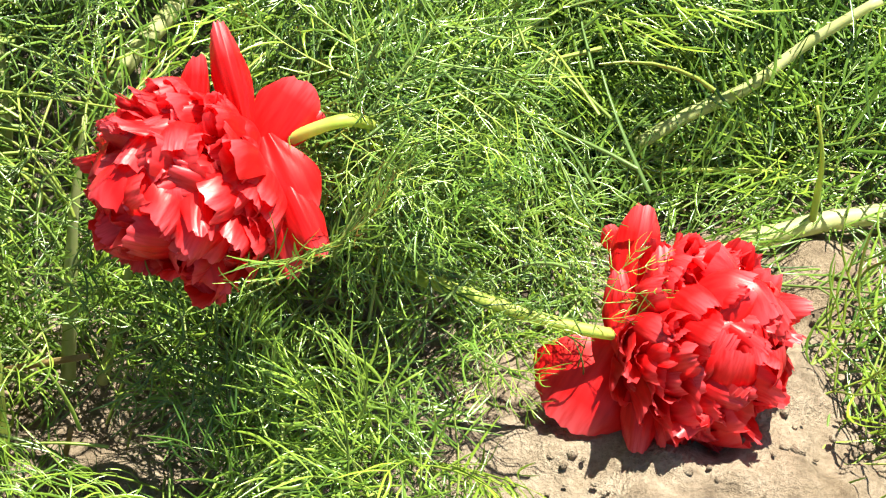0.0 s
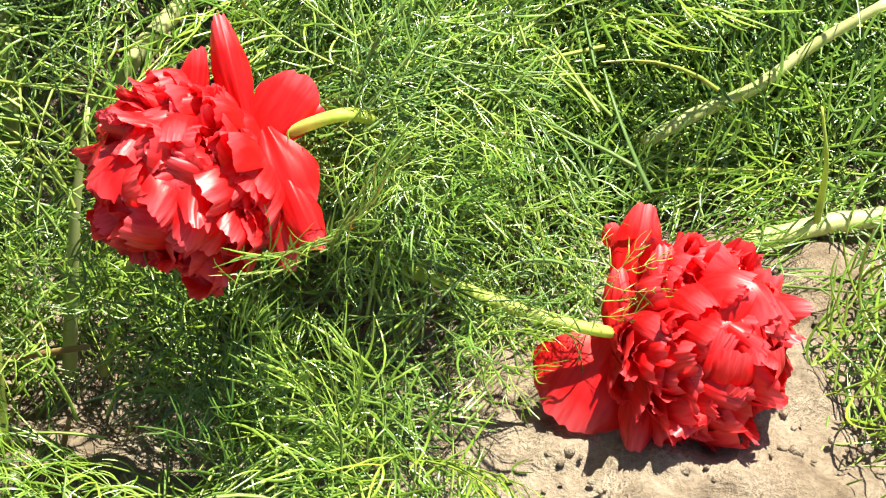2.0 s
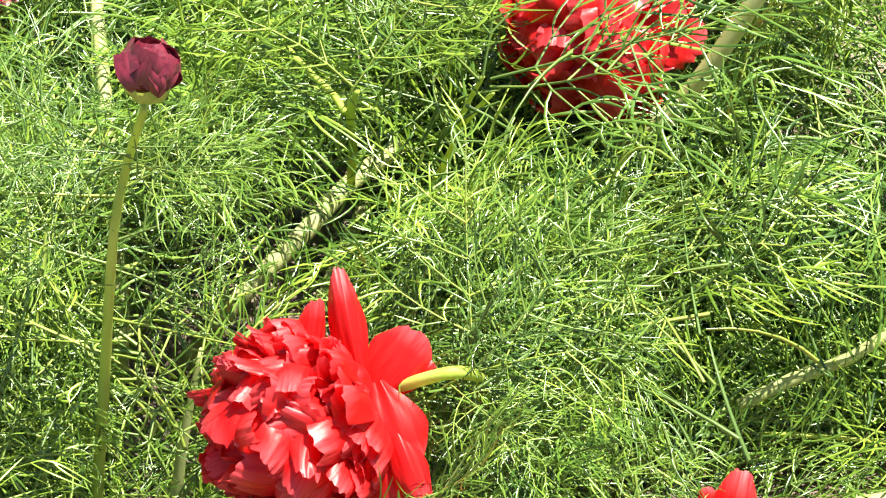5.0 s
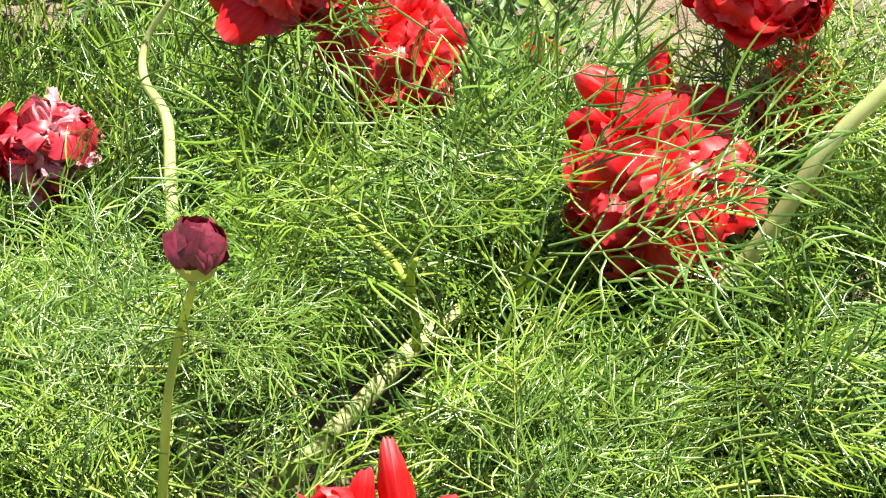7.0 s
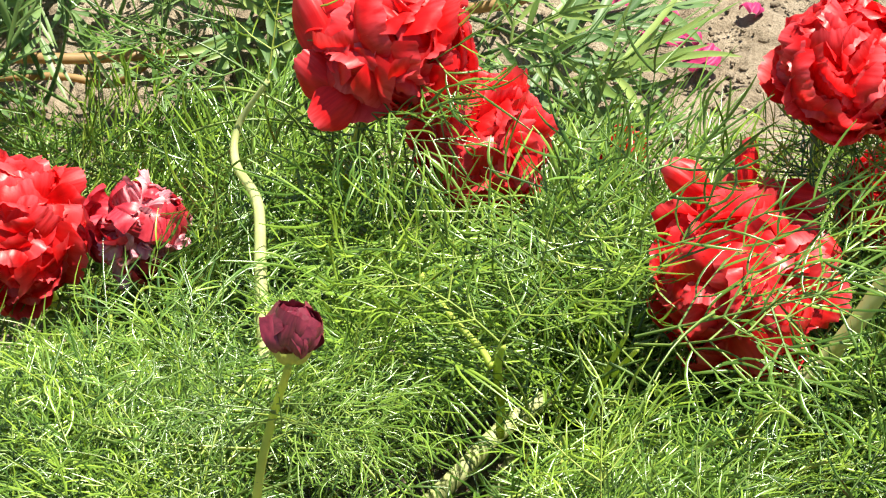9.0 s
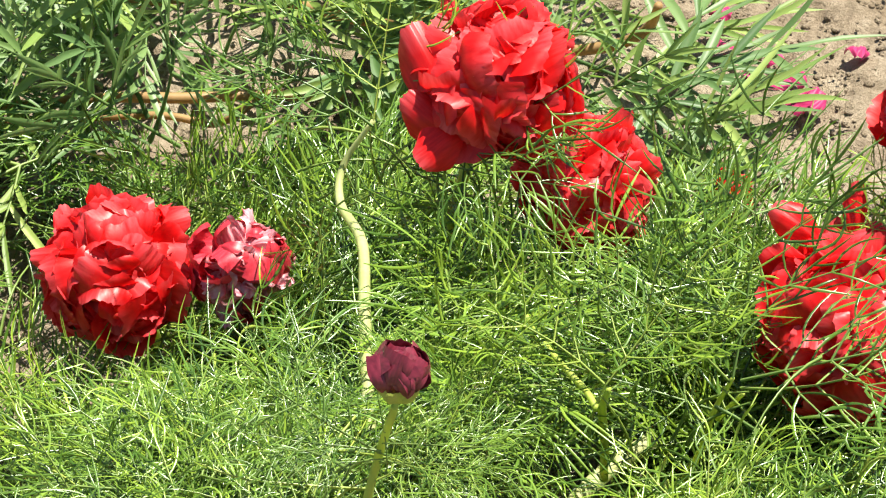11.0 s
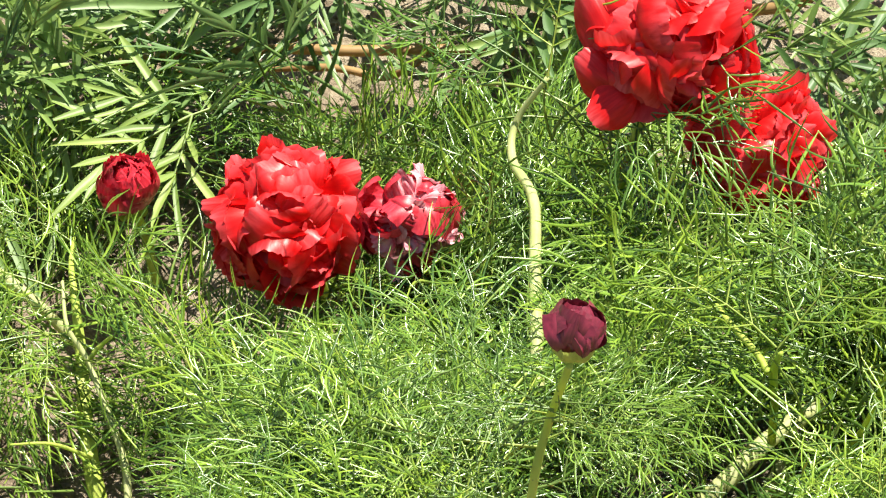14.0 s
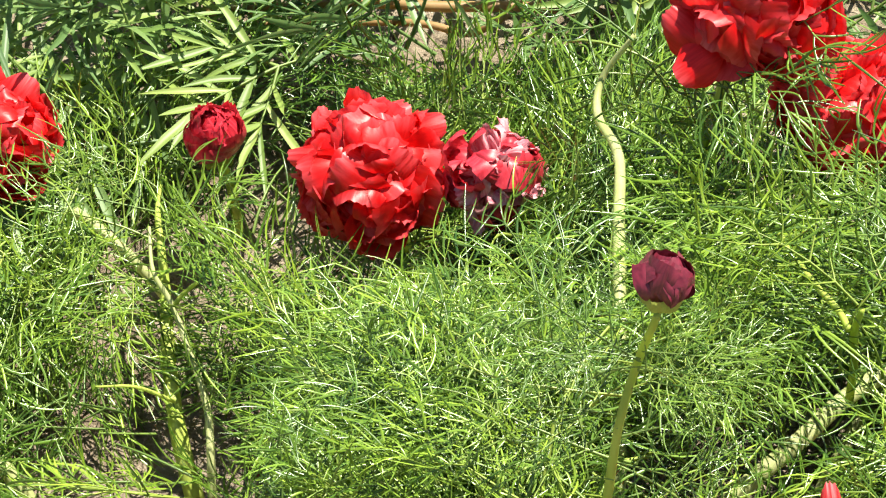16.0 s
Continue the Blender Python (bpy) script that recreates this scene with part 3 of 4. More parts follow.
flower("peony_flower", (-0.055, 1.231, 0.085), 0.014, (0.1, -0.6, 0.79), RED_SET, 40, 13, "faded orange-red peony flower sunk among the leaves",
       [(-0.055, 1.25, 0.06), (-0.055, 1.26, -0.01)])
keep_clear((-0.3015, 1.1442, 0.0704), 0.0250, 0.5, 0.6)
flower("wilted_flower", (-0.3015, 1.1442, 0.0704), 0.028, (0.385, -0.746, 0.543), WILT_SET + CRIMSON_SET[:4], 55, 10, "wilted purple-pink peony flower with a pale heart",
       [(-0.3, 1.17, 0.03), (-0.3, 1.19, -0.03)], size=1.5, wrap=0.85, spread=0.6)
keep_clear((-0.4732, 1.1876, 0.0393), 0.027, 0.5, 0.9)
flower("half_open_flower", (-0.4732, 1.1876, 0.0393), 0.0235, (0.085, -0.315, 0.945), CRIMSON_SET, 34, 11, "half-open crimson peony flower among feathery leaves",
       [(-0.47, 1.2, 0.0), (-0.47, 1.21, -0.06)], size=1.9, closed=True, theta_max=42)
keep_clear((-0.1413, 0.7608, 0.3007), 0.0142, 0.12, 0.4)
flower("peony_bud", (-0.1413, 0.7608, 0.2987), 0.0114, (0.129, -0.022, 0.991), DARK_SET, 15, 12, "dark maroon peony bud on an upright stem",
       [(-0.144, 0.763, 0.283), (-0.153, 0.778, 0.250), (-0.158, 0.773, 0.225), (-0.163, 0.775, 0.180), (-0.167, 0.774, 0.135), (-0.171, 0.770, 0.090), (-0.173, 0.765, 0.045), (-0.174, 0.757, 0.000)], theta_max=34, size=2.7, sepal=1.15, closed=True, radii=(0.0014, 0.0018, 0.0024, 0.0032), squash=-0.4)
flower("peony_bud", (-0.386, 0.996, -0.025), 0.009, (0.1, -0.4, 0.9), DARK_SET, 12, 14, "small dark red bud deep in the leaves",
       [(-0.386, 1.0, -0.04), (-0.386, 1.0, -0.08)], theta_max=80, size=1.9, sepal=1.15, closed=True)
keep_stem_clear([(0.086, 0.905, 0.038), (0.108, 0.916, 0.045), (0.135, 0.924, 0.055), (0.159, 0.934, 0.070), (0.189, 0.939, 0.090)], 0.3, 1.2)
keep_stem_clear([(0.117, 0.868, 0.008), (0.134, 0.870, 0.014), (0.164, 0.879, 0.016), (0.193, 0.887, 0.014), (0.257, 0.918, -0.005)], 0.15, 0.6)
keep_stem_clear([(-0.144, 0.763, 0.283), (-0.153, 0.778, 0.250), (-0.158, 0.773, 0.225), (-0.163, 0.775, 0.180), (-0.167, 0.774, 0.135), (-0.171, 0.770, 0.090), (-0.173, 0.765, 0.045), (-0.174, 0.757, 0.000)], 0.12, 0.4)
keep_stem_clear([(-0.222, 1.115, 0.185), (-0.237, 1.112, 0.160), (-0.235, 1.093, 0.150), (-0.218, 1.061, 0.150), (-0.209, 1.020, 0.140), (-0.200, 0.980, 0.125), (-0.182, 0.896, 0.075), (-0.186, 0.894, 0.030), (-0.186, 0.879, -0.010)], 0.2, 0.6)
keep_stem_clear([(-0.073, 1.028, 0.075), (-0.094, 1.004, 0.070), (-0.112, 0.979, 0.060), (-0.135, 0.955, 0.045), (-0.149, 0.944, 0.030), (-0.164, 0.953, 0.000)], 0.25, 1.1)
keep_stem_clear([(-0.088, 1.047, 0.030), (-0.100, 1.021, 0.010), (-0.109, 1.002, -0.010)], 0.22, 0.8)
keep_stem_clear([(-0.084, 0.926, 0.180), (-0.087, 0.930, 0.165), (-0.088, 0.953, 0.130), (-0.092, 0.989, 0.080)], 0.3, 0.8)
keep_stem_clear([(-0.033, 0.944, 0.178), (-0.041, 0.959, 0.148), (-0.048, 0.980, 0.107), (-0.063, 1.004, 0.056), (-0.079, 1.033, -0.003)])
keep_stem_clear([(-0.143, 0.812, 0.090), (-0.147, 0.806, 0.050), (-0.152, 0.800, 0.000)], 0.1, 0.35)
keep_stem_clear([(-0.120, 0.812, 0.070), (-0.127, 0.806, 0.040), (-0.138, 0.800, 0.000)], 0.1, 0.3)
keep_stem_clear([(-0.548, 1.155, 0.000), (-0.529, 1.147, -0.005), (-0.508, 1.142, -0.020), (-0.494, 1.143, -0.040)], 0.15, 0.4)
keep_stem_clear([(-0.477, 1.106, 0.020), (-0.470, 1.089, 0.000), (-0.460, 1.061, -0.020), (-0.446, 1.031, -0.040), (-0.432, 1.012, -0.070)], 0.2, 0.6)
keep_stem_clear([(-0.469, 1.073, 0.030), (-0.457, 1.066, 0.015), (-0.443, 1.049, 0.000), (-0.428, 1.030, -0.020), (-0.421, 1.012, -0.035), (-0.418, 1.001, -0.060)], 0.15, 0.4)
keep_stem_clear([(-0.530, 0.980, -0.030), (-0.517, 0.974, -0.040), (-0.508, 0.973, -0.055)], 0.15, 0.4)
keep_clear((-0.365, 1.368, 0.0), 0.012, 0.1, 0.4)

for q in ((-0.112, 0.979, 0.065), (-0.094, 1.004, 0.075), (-0.135, 0.955, 0.050), (0.108, 0.916, 0.045), (0.135, 0.924, 0.055), (0.164, 0.879, 0.016), (0.193, 0.887, 0.014), (0.068, 1.010, 0.145), (0.088, 1.020, 0.190)):
    keep_sunlit(q, 0.006, 0.09, 0.35)
for q in ((0.015, 1.04, 0.18), (0.1034, 0.7729, 0.09), (-0.0897, 0.7545, 0.19), (-0.3682, 1.146, 0.1), (-0.30, 1.144, 0.09), (-0.12, 1.14, 0.175)):
    keep_sunlit(q, 0.03, 0.1, 0.3)

# ---- peony plants with thread leaves ----
def plant(base, seed, stems, spots, set_leaves=(), label="fern-leaf peony plant with fine feathery green leaves"):
    """A plant: stems, and leaves in spots of x, y, low and high z, half widths, count and leaf kinds."""
    top = thing("peony_plant", (base[0], base[1], ground_height(*base)), label, "plant", "peony plants")
    rnd = random.Random(seed)
    o = top.location.copy()
    for line, radii, material in stems:
        part("stem", tube([Vector(q) - o for q in line], radii, material), top, label="pale thick stem" if material is PALE else "")
    for x, y, low, high, rx, ry, n, kinds in spots:
        for _ in range(round(n * 0.9)):
            p = Vector((x + rnd.uniform(-1, 1) * rx, y + rnd.uniform(-1, 1) * ry, low + (high - low) * rnd.betavariate(2.8, 1.05)))
            way = flow(p, 11) * 1.5
            d = Vector((way.x + rnd.gauss(0, 0.35) + (p.x - o.x) * 3, way.y + rnd.gauss(-0.1, 0.35) + (p.y - o.y) * 2, way.z * 0.5 + rnd.gauss(0.02, 0.28))).normalized()
            p = p - d * 0.05
            tilt = flow(p, 14) * 0.9
            face = Vector((tilt.x + rnd.gauss(0, 0.3), tilt.y + rnd.gauss(-0.35, 0.3), 1)).normalized()
            s = rnd.uniform(0.85, 1.2)
            if p.z < ground_height(p.x, p.y) - 0.02 or not leaf_fits(p, d, face, s):
                continue
            part("leaf", rnd.choice(kinds), top, frame_from(d, face, p - o, (s, s, s)))
    for x, y, z, dx, dy, dz, s, kinds in set_leaves:
        part("leaf", rnd.choice(kinds), top, frame_from((dx, dy, dz), (rnd.gauss(0, 0.3), -0.5, 1), Vector((x, y, z)) - o, (s, s, s)))
    return top


MIX = FEATHER + FAN

plant((-0.03, 0.88), 1,
    [([(0.086, 0.905, 0.038), (0.108, 0.916, 0.045), (0.135, 0.924, 0.055), (0.159, 0.934, 0.070), (0.189, 0.939, 0.090)], (0.003, 0.003, 0.0026, 0.0022), PALE),
     ([(0.117, 0.868, 0.008), (0.134, 0.870, 0.014), (0.164, 0.879, 0.016), (0.193, 0.887, 0.014), (0.257, 0.918, -0.005)], (0.0042, 0.0044, 0.0046, 0.0048), PALE),
     ([(0.160, 0.877, 0.018), (0.161, 0.878, 0.035), (0.160, 0.872, 0.060), (0.156, 0.875, 0.085)], (0.0018, 0.0015, 0.001, 0.0006), STEM),
     ([(0.087, 0.907, 0.020), (0.111, 0.903, 0.025), (0.139, 0.908, 0.020), (0.165, 0.915, 0.015)], (0.0005, 0.001, 0.001, 0.0006), STEM)],
    [(0.0, 0.8, 0.05, 0.16, 0.07, 0.09, 56, NEAR), (-0.06, 0.87, 0.04, 0.15, 0.08, 0.07, 41, NEAR),
     (-0.1, 0.69, -0.01, 0.05, 0.11, 0.07, 48, NEAR), (-0.01, 0.7, 0.0, 0.08, 0.045, 0.05, 20, NEAR),
     (0.13, 0.94, 0.0, 0.05, 0.1, 0.08, 90, FAN), (0.2, 0.79, 0.0, 0.02, 0.04, 0.06, 14, FAN), (0.18, 0.9, 0.0, 0.05, 0.05, 0.06, 30, FAN), (0.1, 0.88, -0.01, 0.02, 0.07, 0.05, 60, FAN)],
    [(0.06, 0.86, 0.01, 0.8, 0.3, 0.1, 0.8, FAN), (0.07, 0.84, 0.005, 0.9, 0.1, 0.1, 0.7, FAN), (0.1, 0.89, 0.01, 0.7, 0.4, 0.1, 0.8, FAN), (0.14, 0.905, 0.01, 0.8, -0.1, 0.1, 0.8, FAN),
     (0.2, 0.91, 0.01, -0.8, 0.1, 0.15, 0.8, FAN), (0.16, 0.9, 0.005, -0.7, 0.3, 0.1, 0.8, FAN), (0.2, 0.86, -0.005, 0.3, 0.5, 0.1, 0.7, FAN), (0.08, 0.9, 0.0, 0.2, 0.8, 0.2, 0.8, FAN),
     (-0.026, 0.768, 0.168, 0.1, -0.35, -0.5, 0.7, NEAR), (-0.026, 0.768, 0.17, 0.7, 0.1, 0.15, 0.7, NEAR), (-0.025, 0.769, 0.17, 0.4, 0.4, 0.4, 0.9, NEAR),
     (-0.024, 0.772, 0.165, 0.5, -0.5, -0.4, 0.7, NEAR), (-0.026, 0.775, 0.165, -0.1, 0.5, 0.3, 0.9, NEAR),
     (-0.03, 0.762, 0.172, 0.6, 0.3, 0.5, 0.55, CURLY), (-0.034, 0.758, 0.172, 0.5, -0.4, -0.2, 0.5, CURLY),
     (0.06, 0.762, 0.066, 0.3, 0.6, 0.6, 0.45, CURLY), (0.056, 0.76, 0.068, -0.5, 0.5, 0.6, 0.5, CURLY), (0.046, 0.764, 0.072, -0.7, 0.2, 0.2, 0.5, CURLY),
     (0.03, 0.764, 0.078, 0.1, 0.7, 0.4, 0.7, NEAR), (0.02, 0.764, 0.08, 0.2, -0.7, -0.1, 0.6, NEAR)])
plant((-0.185, 0.87), 2,
    [([(-0.213, 0.826, 0.090), (-0.206, 0.829, 0.065), (-0.198, 0.845, 0.030)], (0.0014, 0.0016, 0.0018), STEM),
     ([(-0.179, 0.786, 0.020), (-0.160, 0.776, 0.035), (-0.136, 0.766, 0.050)], (0.0014, 0.0014, 0.0012), BROWN),
     ([(-0.150, 0.734, -0.000), (-0.146, 0.734, 0.020), (-0.140, 0.732, 0.045)], (0.0016, 0.0014, 0.001), BROWN),
     ([(-0.136, 0.822, 0.125), (-0.143, 0.812, 0.085), (-0.147, 0.806, 0.050), (-0.152, 0.800, 0.000)], (0.001, 0.0022, 0.003, 0.0034), PALE),
     ([(-0.110, 0.822, 0.100), (-0.120, 0.812, 0.070), (-0.127, 0.806, 0.040), (-0.138, 0.800, 0.000)], (0.0008, 0.0015, 0.002, 0.0024), PALE)],
    [(-0.16, 0.78, 0.02, 0.14, 0.07, 0.05, 150, CURLY), (-0.21, 0.72, 0.0, 0.06, 0.05, 0.08, 40, NEAR), (-0.17, 0.83, -0.01, 0.06, 0.06, 0.06, 130, NEAR),
     (-0.2, 0.91, 0.02, 0.17, 0.07, 0.07, 150, NEAR), (-0.13, 0.9, -0.02, 0.08, 0.07, 0.07, 90, NEAR), (-0.24, 0.84, 0.05, 0.16, 0.05, 0.07, 50, NEAR), (-0.16, 0.84, 0.0, 0.12, 0.06, 0.06, 170, CURLY + NEAR)],
    [(-0.151, 0.775, 0.255, -1, 0.1, 0.35, 0.8, CURLY), (-0.152, 0.776, 0.25, 1, -0.2, 0.1, 0.75, CURLY), (-0.157, 0.784, 0.23, -0.8, -0.3, 0.1, 0.9, CURLY),
     (-0.161, 0.789, 0.205, 0.9, 0.1, 0.3, 0.9, CURLY), (-0.162, 0.792, 0.19, -0.9, 0.2, 0.0, 1.0, CURLY), (-0.168, 0.797, 0.16, 1, -0.2, -0.1, 1.0, CURLY),
     (-0.169, 0.799, 0.145, -0.9, -0.2, 0.1, 1.0, CURLY), (-0.172, 0.805, 0.12, 0.7, -0.5, 0.0, 1.0, CURLY), (-0.148, 0.768, 0.27, -0.3, 0.5, 0.8, 0.5, CURLY),
     (-0.15, 0.772, 0.262, 1, 0.1, -0.1, 0.55, CURLY), (-0.152, 0.775, 0.252, 0.9, -0.4, 0.1, 0.6, CURLY), (-0.15, 0.77, 0.26, -1, -0.2, 0.1, 0.5, CURLY),
     (-0.155, 0.776, 0.24, 0.8, 0.3, 0.3, 0.6, CURLY), (-0.157, 0.774, 0.228, -0.9, -0.3, 0.2, 0.6, CURLY), (-0.16, 0.774, 0.205, 0.9, -0.3, 0.1, 0.65, CURLY)])
plant((-0.08, 1.0), 3,
    [([(-0.073, 1.028, 0.075), (-0.094, 1.004, 0.070), (-0.112, 0.979, 0.060), (-0.135, 0.955, 0.045), (-0.149, 0.944, 0.030), (-0.164, 0.953, 0.000)], (0.0044, 0.0046, 0.0046, 0.005), PALE),
     ([(-0.088, 1.047, 0.030), (-0.100, 1.021, 0.010), (-0.109, 1.002, -0.010)], (0.0034, 0.0036, 0.004), PALE),
     ([(-0.084, 0.926, 0.180), (-0.087, 0.930, 0.165), (-0.088, 0.953, 0.130), (-0.092, 0.989, 0.080)], (0.0012, 0.002, 0.002, 0.0022), STEM),
     ([(-0.131, 0.996, 0.165), (-0.113, 0.966, 0.165), (-0.095, 0.936, 0.170), (-0.089, 0.926, 0.168)], (0.0012, 0.0015, 0.0016), STEM),
     ([(-0.033, 0.944, 0.178), (-0.041, 0.959, 0.148), (-0.048, 0.980, 0.107), (-0.063, 1.004, 0.056), (-0.079, 1.033, -0.003)], (0.0009, 0.0014, 0.0017, 0.002), STEM),
     ([(-0.029, 0.959, 0.159), (-0.041, 0.990, 0.120)], (0.001, 0.0014), STEM)],
    [(-0.07, 0.98, 0.04, 0.18, 0.1, 0.1, 82, MIX), (0.03, 0.95, 0.02, 0.14, 0.07, 0.08, 45, MIX), (-0.06, 0.94, 0.03, 0.09, 0.06, 0.06, 30, MIX)],
    [(-0.034, 0.945, 0.175, -0.7, 0.35, 0.5, 1.03, FEATHER), (-0.033, 0.944, 0.178, 0.05, 0.5, 0.65, 1.03, FEATHER), (-0.030, 0.951, 0.172, 0.85, 0.0, 0.22, 1.09, FEATHER),
     (-0.030, 0.955, 0.165, 0.9, -0.2, 0.1, 1.03, FEATHER), (-0.041, 0.971, 0.139, -0.9, 0.0, 0.15, 0.92, FEATHER), (-0.086, 0.926, 0.182, -0.8, 0.3, 0.4, 0.9, FEATHER), (-0.085, 0.926, 0.182, 0.5, 0.4, 0.5, 0.9, FEATHER)])
plant((0.05, 1.08), 4,
    [([(0.115, 1.031, 0.215), (0.088, 1.020, 0.185), (0.068, 1.012, 0.148), (0.051, 1.009, 0.120), (0.032, 1.006, 0.100), (0.005, 1.011, 0.060), (-0.015, 1.044, 0.010)], (0.0036, 0.0044, 0.0044, 0.0044, 0.0046), PALE),
     ([(0.081, 1.022, 0.170), (0.073, 1.027, 0.158)], (0.001, 0.0018), STEM)],
    [(0.1, 1.05, 0.0, 0.12, 0.08, 0.08, 37, MIX), (0.0, 1.12, 0.0, 0.07, 0.1, 0.06, 54, FAN), (0.13, 1.15, 0.0, 0.12, 0.06, 0.07, 18, FAN)],
    [(0.05, 1.04, 0.165, 0.6, 0.5, 0.35, 0.8, FAN), (0.06, 1.05, 0.17, 0.9, 0.2, 0.2, 0.8, FAN), (0.1, 1.04, 0.165, 0.1, 0.6, 0.4, 0.8, FAN),
     (0.03, 1.07, 0.15, 0.6, 0.1, 0.5, 0.8, FEATHER), (0.06, 1.07, 0.15, -0.5, 0.1, 0.5, 0.75, FEATHER), (0.08, 1.06, 0.16, 0.5, 0.2, 0.3, 0.8, FEATHER), (0.05, 1.05, 0.14, 0.2, 0.2, 0.5, 0.8, FAN), (0.09, 1.06, 0.14, -0.2, 0.3, 0.4, 0.8, FAN)])
plant((-0.2, 1.03), 5,
    [([(-0.222, 1.115, 0.185), (-0.237, 1.112, 0.160), (-0.235, 1.093, 0.150), (-0.218, 1.061, 0.150), (-0.209, 1.020, 0.140), (-0.200, 0.980, 0.125), (-0.182, 0.896, 0.075), (-0.186, 0.894, 0.030), (-0.186, 0.879, -0.010)], (0.0012, 0.0023, 0.003, 0.0035, 0.0038), PALE)],
    [(-0.2, 1.0, 0.0, 0.15, 0.1, 0.1, 85, MIX), (-0.2, 1.12, 0.03, 0.13, 0.05, 0.05, 18, FAN), (-0.09, 1.13, 0.02, 0.09, 0.07, 0.06, 28, FAN)],
    [(-0.198, 1.105, 0.172, 0.95, 0.1, 0.3, 1.0, FEATHER), (-0.198, 1.105, 0.17, 0.9, -0.3, 0.0, 0.9, FEATHER), (-0.222, 1.113, 0.183, -0.7, 0.2, 0.3, 0.9, FEATHER), (-0.222, 1.115, 0.186, 0.1, 0.5, 0.6, 0.9, FEATHER)])
plant((-0.43, 1.03), 6,
    [([(-0.548, 1.155, 0.000), (-0.529, 1.147, -0.005), (-0.508, 1.142, -0.020), (-0.494, 1.143, -0.040)], (0.0034, 0.0034, 0.003), PALE),
     ([(-0.492, 1.150, 0.030), (-0.485, 1.125, 0.030), (-0.477, 1.106, 0.020), (-0.470, 1.089, 0.000), (-0.460, 1.061, -0.020), (-0.446, 1.031, -0.040), (-0.432, 1.012, -0.070)], (0.001, 0.0018, 0.0028, 0.0038, 0.0048, 0.0056), STEM),
     ([(-0.478, 1.095, 0.042), (-0.469, 1.073, 0.030), (-0.457, 1.066, 0.015), (-0.443, 1.049, 0.000), (-0.428, 1.030, -0.020), (-0.421, 1.012, -0.035), (-0.418, 1.001, -0.060)], (0.0008, 0.0015, 0.0018, 0.0022, 0.0024), PALE),
     ([(-0.443, 1.069, 0.030), (-0.451, 1.068, 0.022), (-0.456, 1.066, 0.015)], (0.001, 0.0013), STEM),
     ([(-0.530, 0.980, -0.030), (-0.517, 0.974, -0.040), (-0.508, 0.973, -0.055)], (0.004, 0.0046, 0.005), PALE),
     ([(-0.478, 1.004, 0.004), (-0.462, 1.019, -0.005), (-0.446, 1.030, -0.020)], (0.0005, 0.001, 0.0013), STEM)],
    [(-0.4, 0.98, -0.06, 0.025, 0.13, 0.1, 100, MIX), (-0.29, 1.06, -0.03, 0.045, 0.08, 0.1, 50, MIX), (-0.5, 1.12, -0.05, 0.02, 0.12, 0.08, 125, MIX),
     (-0.42, 1.22, -0.05, 0.02, 0.15, 0.05, 46, FAN), (-0.3, 1.25, -0.02, 0.04, 0.1, 0.05, 50, MIX), (-0.28, 1.16, 0.0, 0.05, 0.06, 0.05, 30, MIX), (-0.56, 0.98, -0.06, 0.0, 0.06, 0.1, 50, MIX)],
    [(-0.49, 1.145, 0.03, -0.8, 0.3, 0.2, 0.8, FEATHER), (-0.485, 1.125, 0.03, -0.8, -0.3, 0.2, 0.8, FEATHER), (-0.478, 1.095, 0.04, 0.7, -0.1, 0.3, 0.8, FEATHER),
     (-0.478, 1.1, 0.03, -0.9, 0.0, 0.2, 0.9, FEATHER), (-0.47, 1.08, 0.02, -0.6, -0.5, 0.1, 0.8, FEATHER), (-0.46, 1.066, 0.015, 0.8, -0.4, 0.1, 0.8, FEATHER)])

# ---- peony plants with broad leaves ----
def broad_plant(base, seed, stems, spots, set_leaves=(), label="peony plant with lance-shaped green leaflets and brown stems"):
    top = thing("broad_leaf_peony", (base[0], base[1], ground_height(*base)), label, "plant", "broad-leaf peonies")
    rnd = random.Random(seed)
    o = top.location.copy()
    for line, radii, material in stems:
        part("stem", tube([Vector(q) - o for q in line], radii, material), top, label="reddish-brown stem lying near the soil")
    for x, y, low, high, rx, ry, n in spots:
        for _ in range(n):
            p = Vector((x + rnd.uniform(-1, 1) * rx, y + rnd.uniform(-1, 1) * ry, rnd.uniform(low, high)))
            d = Vector((rnd.gauss(0, 0.6) + (p.x - o.x), rnd.gauss(-0.25, 0.5), rnd.gauss(0.15, 0.25))).normalized()
            side = d.cross(Vector((0, -0.5, 1))).normalized()
            if not is_clear([(p + d * s, 0.025) for s in (0.05, 0.1, 0.14)] + [(p + d * 0.09 + side * s, 0.015) for s in (-0.06, 0.06)]):
                continue
            s = rnd.uniform(0.85, 1.3)
            part("leaf", rnd.choice(BROADS), top, frame_from(d, Vector((rnd.gauss(0, 0.4), rnd.gauss(-0.4, 0.4), 1)), p - o, (s, s, s)))
    for x, y, z, dx, dy, dz, s in set_leaves:
        part("leaf", rnd.choice(BROADS), top, frame_from((dx, dy, dz), (rnd.gauss(0, 0.2), -0.7, 0.8), Vector((x, y, z)) - o, (s, s, s)))
    return top


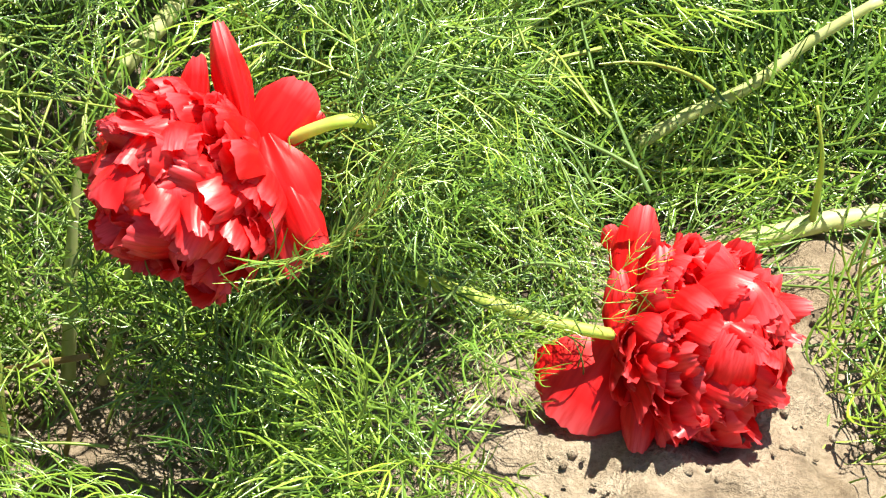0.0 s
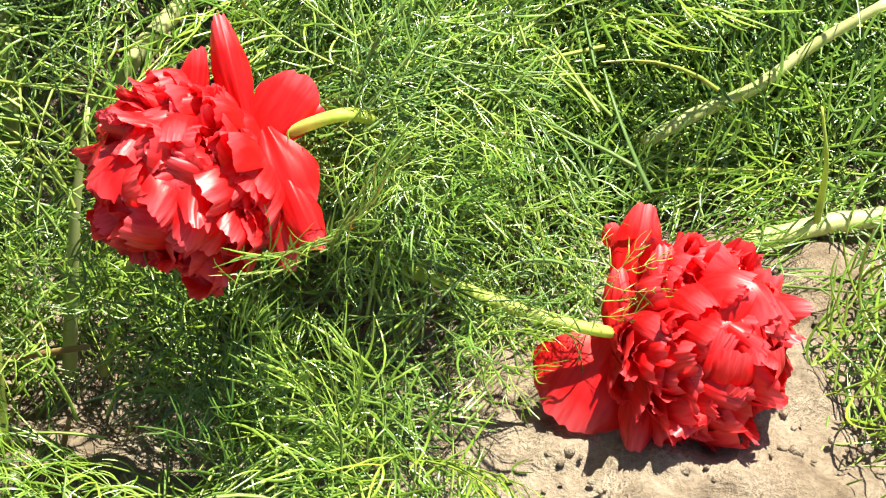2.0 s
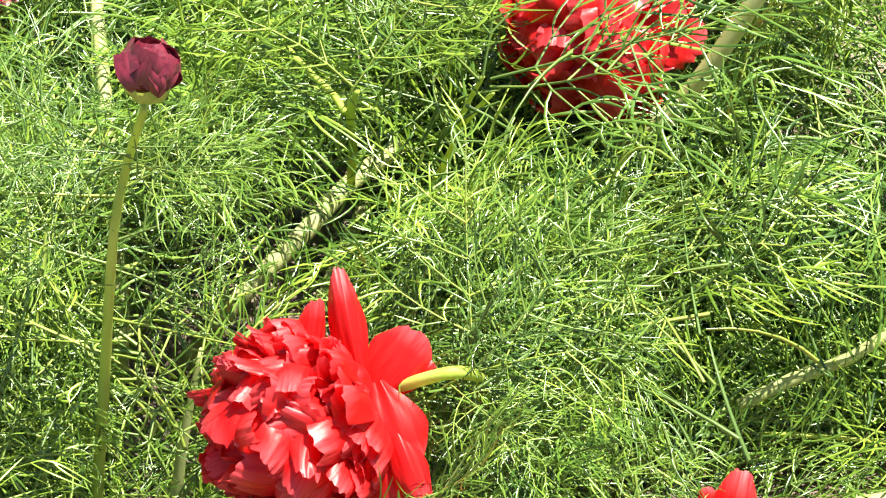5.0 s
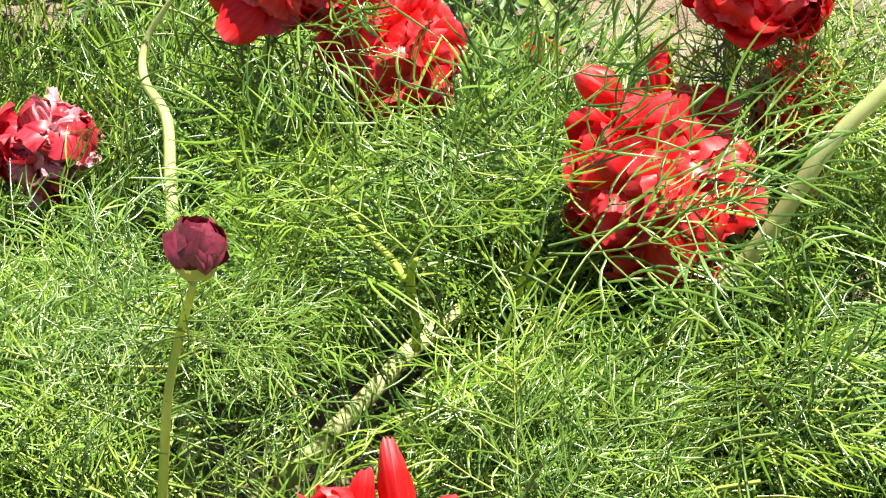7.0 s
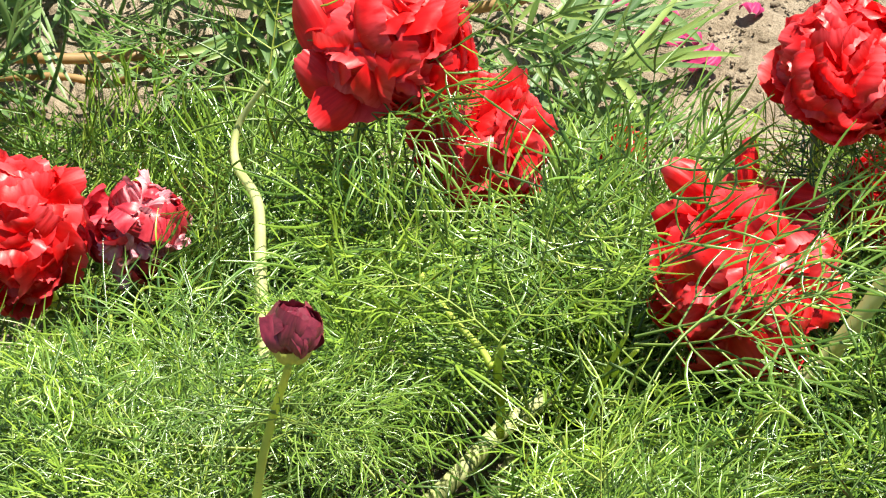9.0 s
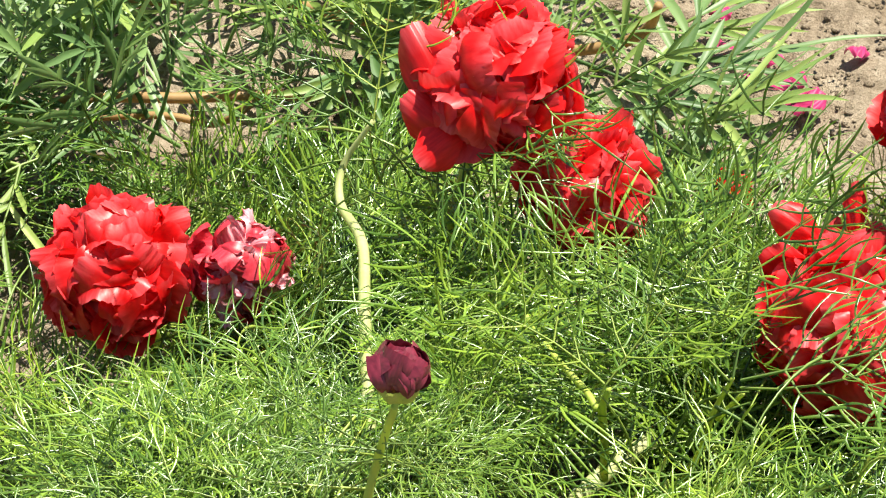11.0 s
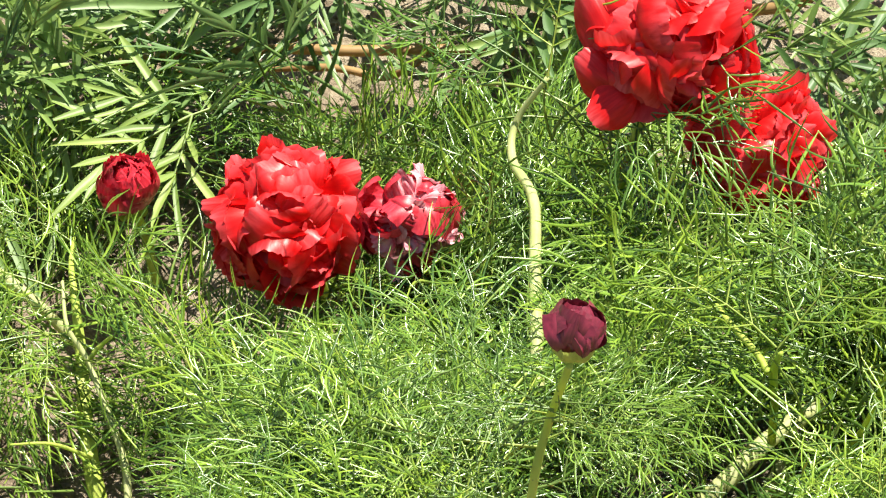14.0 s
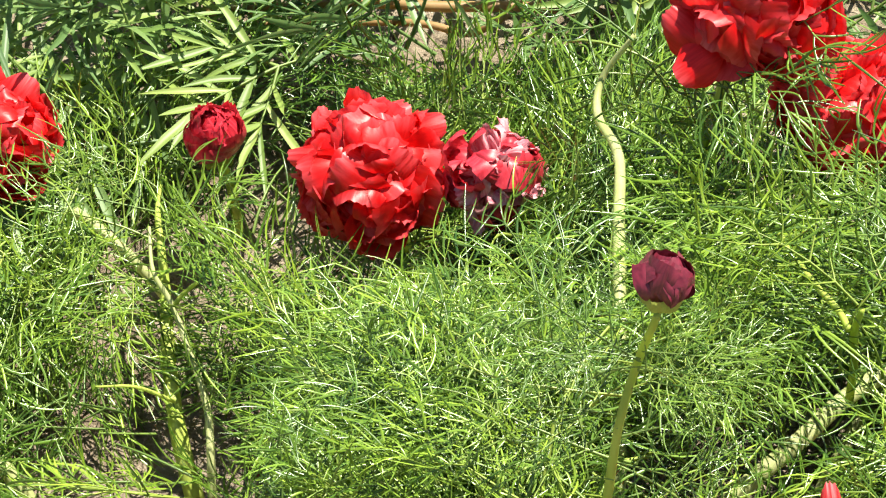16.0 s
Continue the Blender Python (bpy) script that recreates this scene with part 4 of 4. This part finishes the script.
broad_plant((-0.42, 1.36), 21,
    [([(-0.527, 1.331, 0.030), (-0.480, 1.340, 0.035), (-0.429, 1.348, 0.040), (-0.386, 1.354, 0.040), (-0.342, 1.373, 0.035), (-0.297, 1.385, 0.030)], (0.0026, 0.0032, 0.0034, 0.003), BROWN),
     ([(-0.518, 1.352, 0.010), (-0.479, 1.355, 0.015), (-0.407, 1.364, 0.020), (-0.374, 1.359, 0.020), (-0.358, 1.352, 0.030), (-0.343, 1.346, 0.045)], (0.002, 0.0024, 0.0024, 0.0022), BROWN),
     ([(-0.498, 1.457, 0.030), (-0.443, 1.464, 0.040), (-0.390, 1.484, 0.040)], (0.004, 0.0044, 0.0044), BROWN),
     ([(-0.364, 1.497, 0.030), (-0.309, 1.480, 0.030), (-0.281, 1.481, 0.030)], (0.004, 0.004, 0.004), BROWN)],
    [(-0.52, 1.3, 0.0, 0.05, 0.12, 0.07, 50), (-0.46, 1.46, 0.0, 0.08, 0.2, 0.08, 55), (-0.4, 1.35, 0.0, 0.05, 0.09, 0.05, 11), (-0.64, 1.25, -0.03, 0.05, 0.1, 0.1, 26)],
    [(-0.44, 1.285, 0.01, -0.45, 0.5, 0.6, 1.2), (-0.43, 1.29, 0.05, 0.15, 0.5, 0.8, 1.1), (-0.55, 1.3, 0.05, -0.6, 0.3, 0.5, 1.2), (-0.335, 1.34, 0.06, 0.3, 0.6, 0.6, 0.9), (-0.5, 1.33, 0.06, -0.1, 0.5, 0.7, 1.2)])
broad_plant((-0.13, 1.47), 22,
    [([(-0.173, 1.477, 0.020), (-0.142, 1.473, 0.030), (-0.123, 1.461, 0.050), (-0.115, 1.436, 0.080)], (0.0036, 0.0038, 0.0034, 0.0026), BROWN)],
    [(-0.16, 1.42, 0.0, 0.05, 0.06, 0.06, 14), (-0.22, 1.52, 0.0, 0.05, 0.08, 0.06, 16)])

# ---- fallen petals ----
MAGENTA_SET = petal_set(MAGENTA, 4, flares=(0.3, -0.3), width=0.55, bulge=0.2, cup=0.6, teeth=0.05, crumple=0.12)
rnd = random.Random(77)
for x, y, z, s in ((-0.085, 1.528, 0.008, 0.0186), (-0.037, 1.455, 0.012, 0.0186), (-0.042, 1.512, 0.01, 0.0136), (-0.055, 1.486, 0.008, 0.0124), (-0.094, 1.559, 0.012, 0.0149),
                   (-0.036, 1.483, 0.008, 0.0174), (-0.026, 1.45, 0.01, 0.0186), (0.004, 1.527, 0.008, 0.0155), (0.154, 1.06, 0.006, 0.0099), (-0.03, 1.5, 0.008, 0.0124)):
    a = rnd.uniform(0, math.tau)
    ob = new("fallen_petal", rnd.choice(MAGENTA_SET))
    ob.matrix_basis = frame_from((math.cos(a), math.sin(a), 0.1), (rnd.gauss(0, 0.3), -0.3, 1), (x, y, z + ground_height(x, y)), (s, s, s))
    tagged(ob, "fallen crumpled magenta-pink petal lying on dry soil", "petal", "fallen petals")
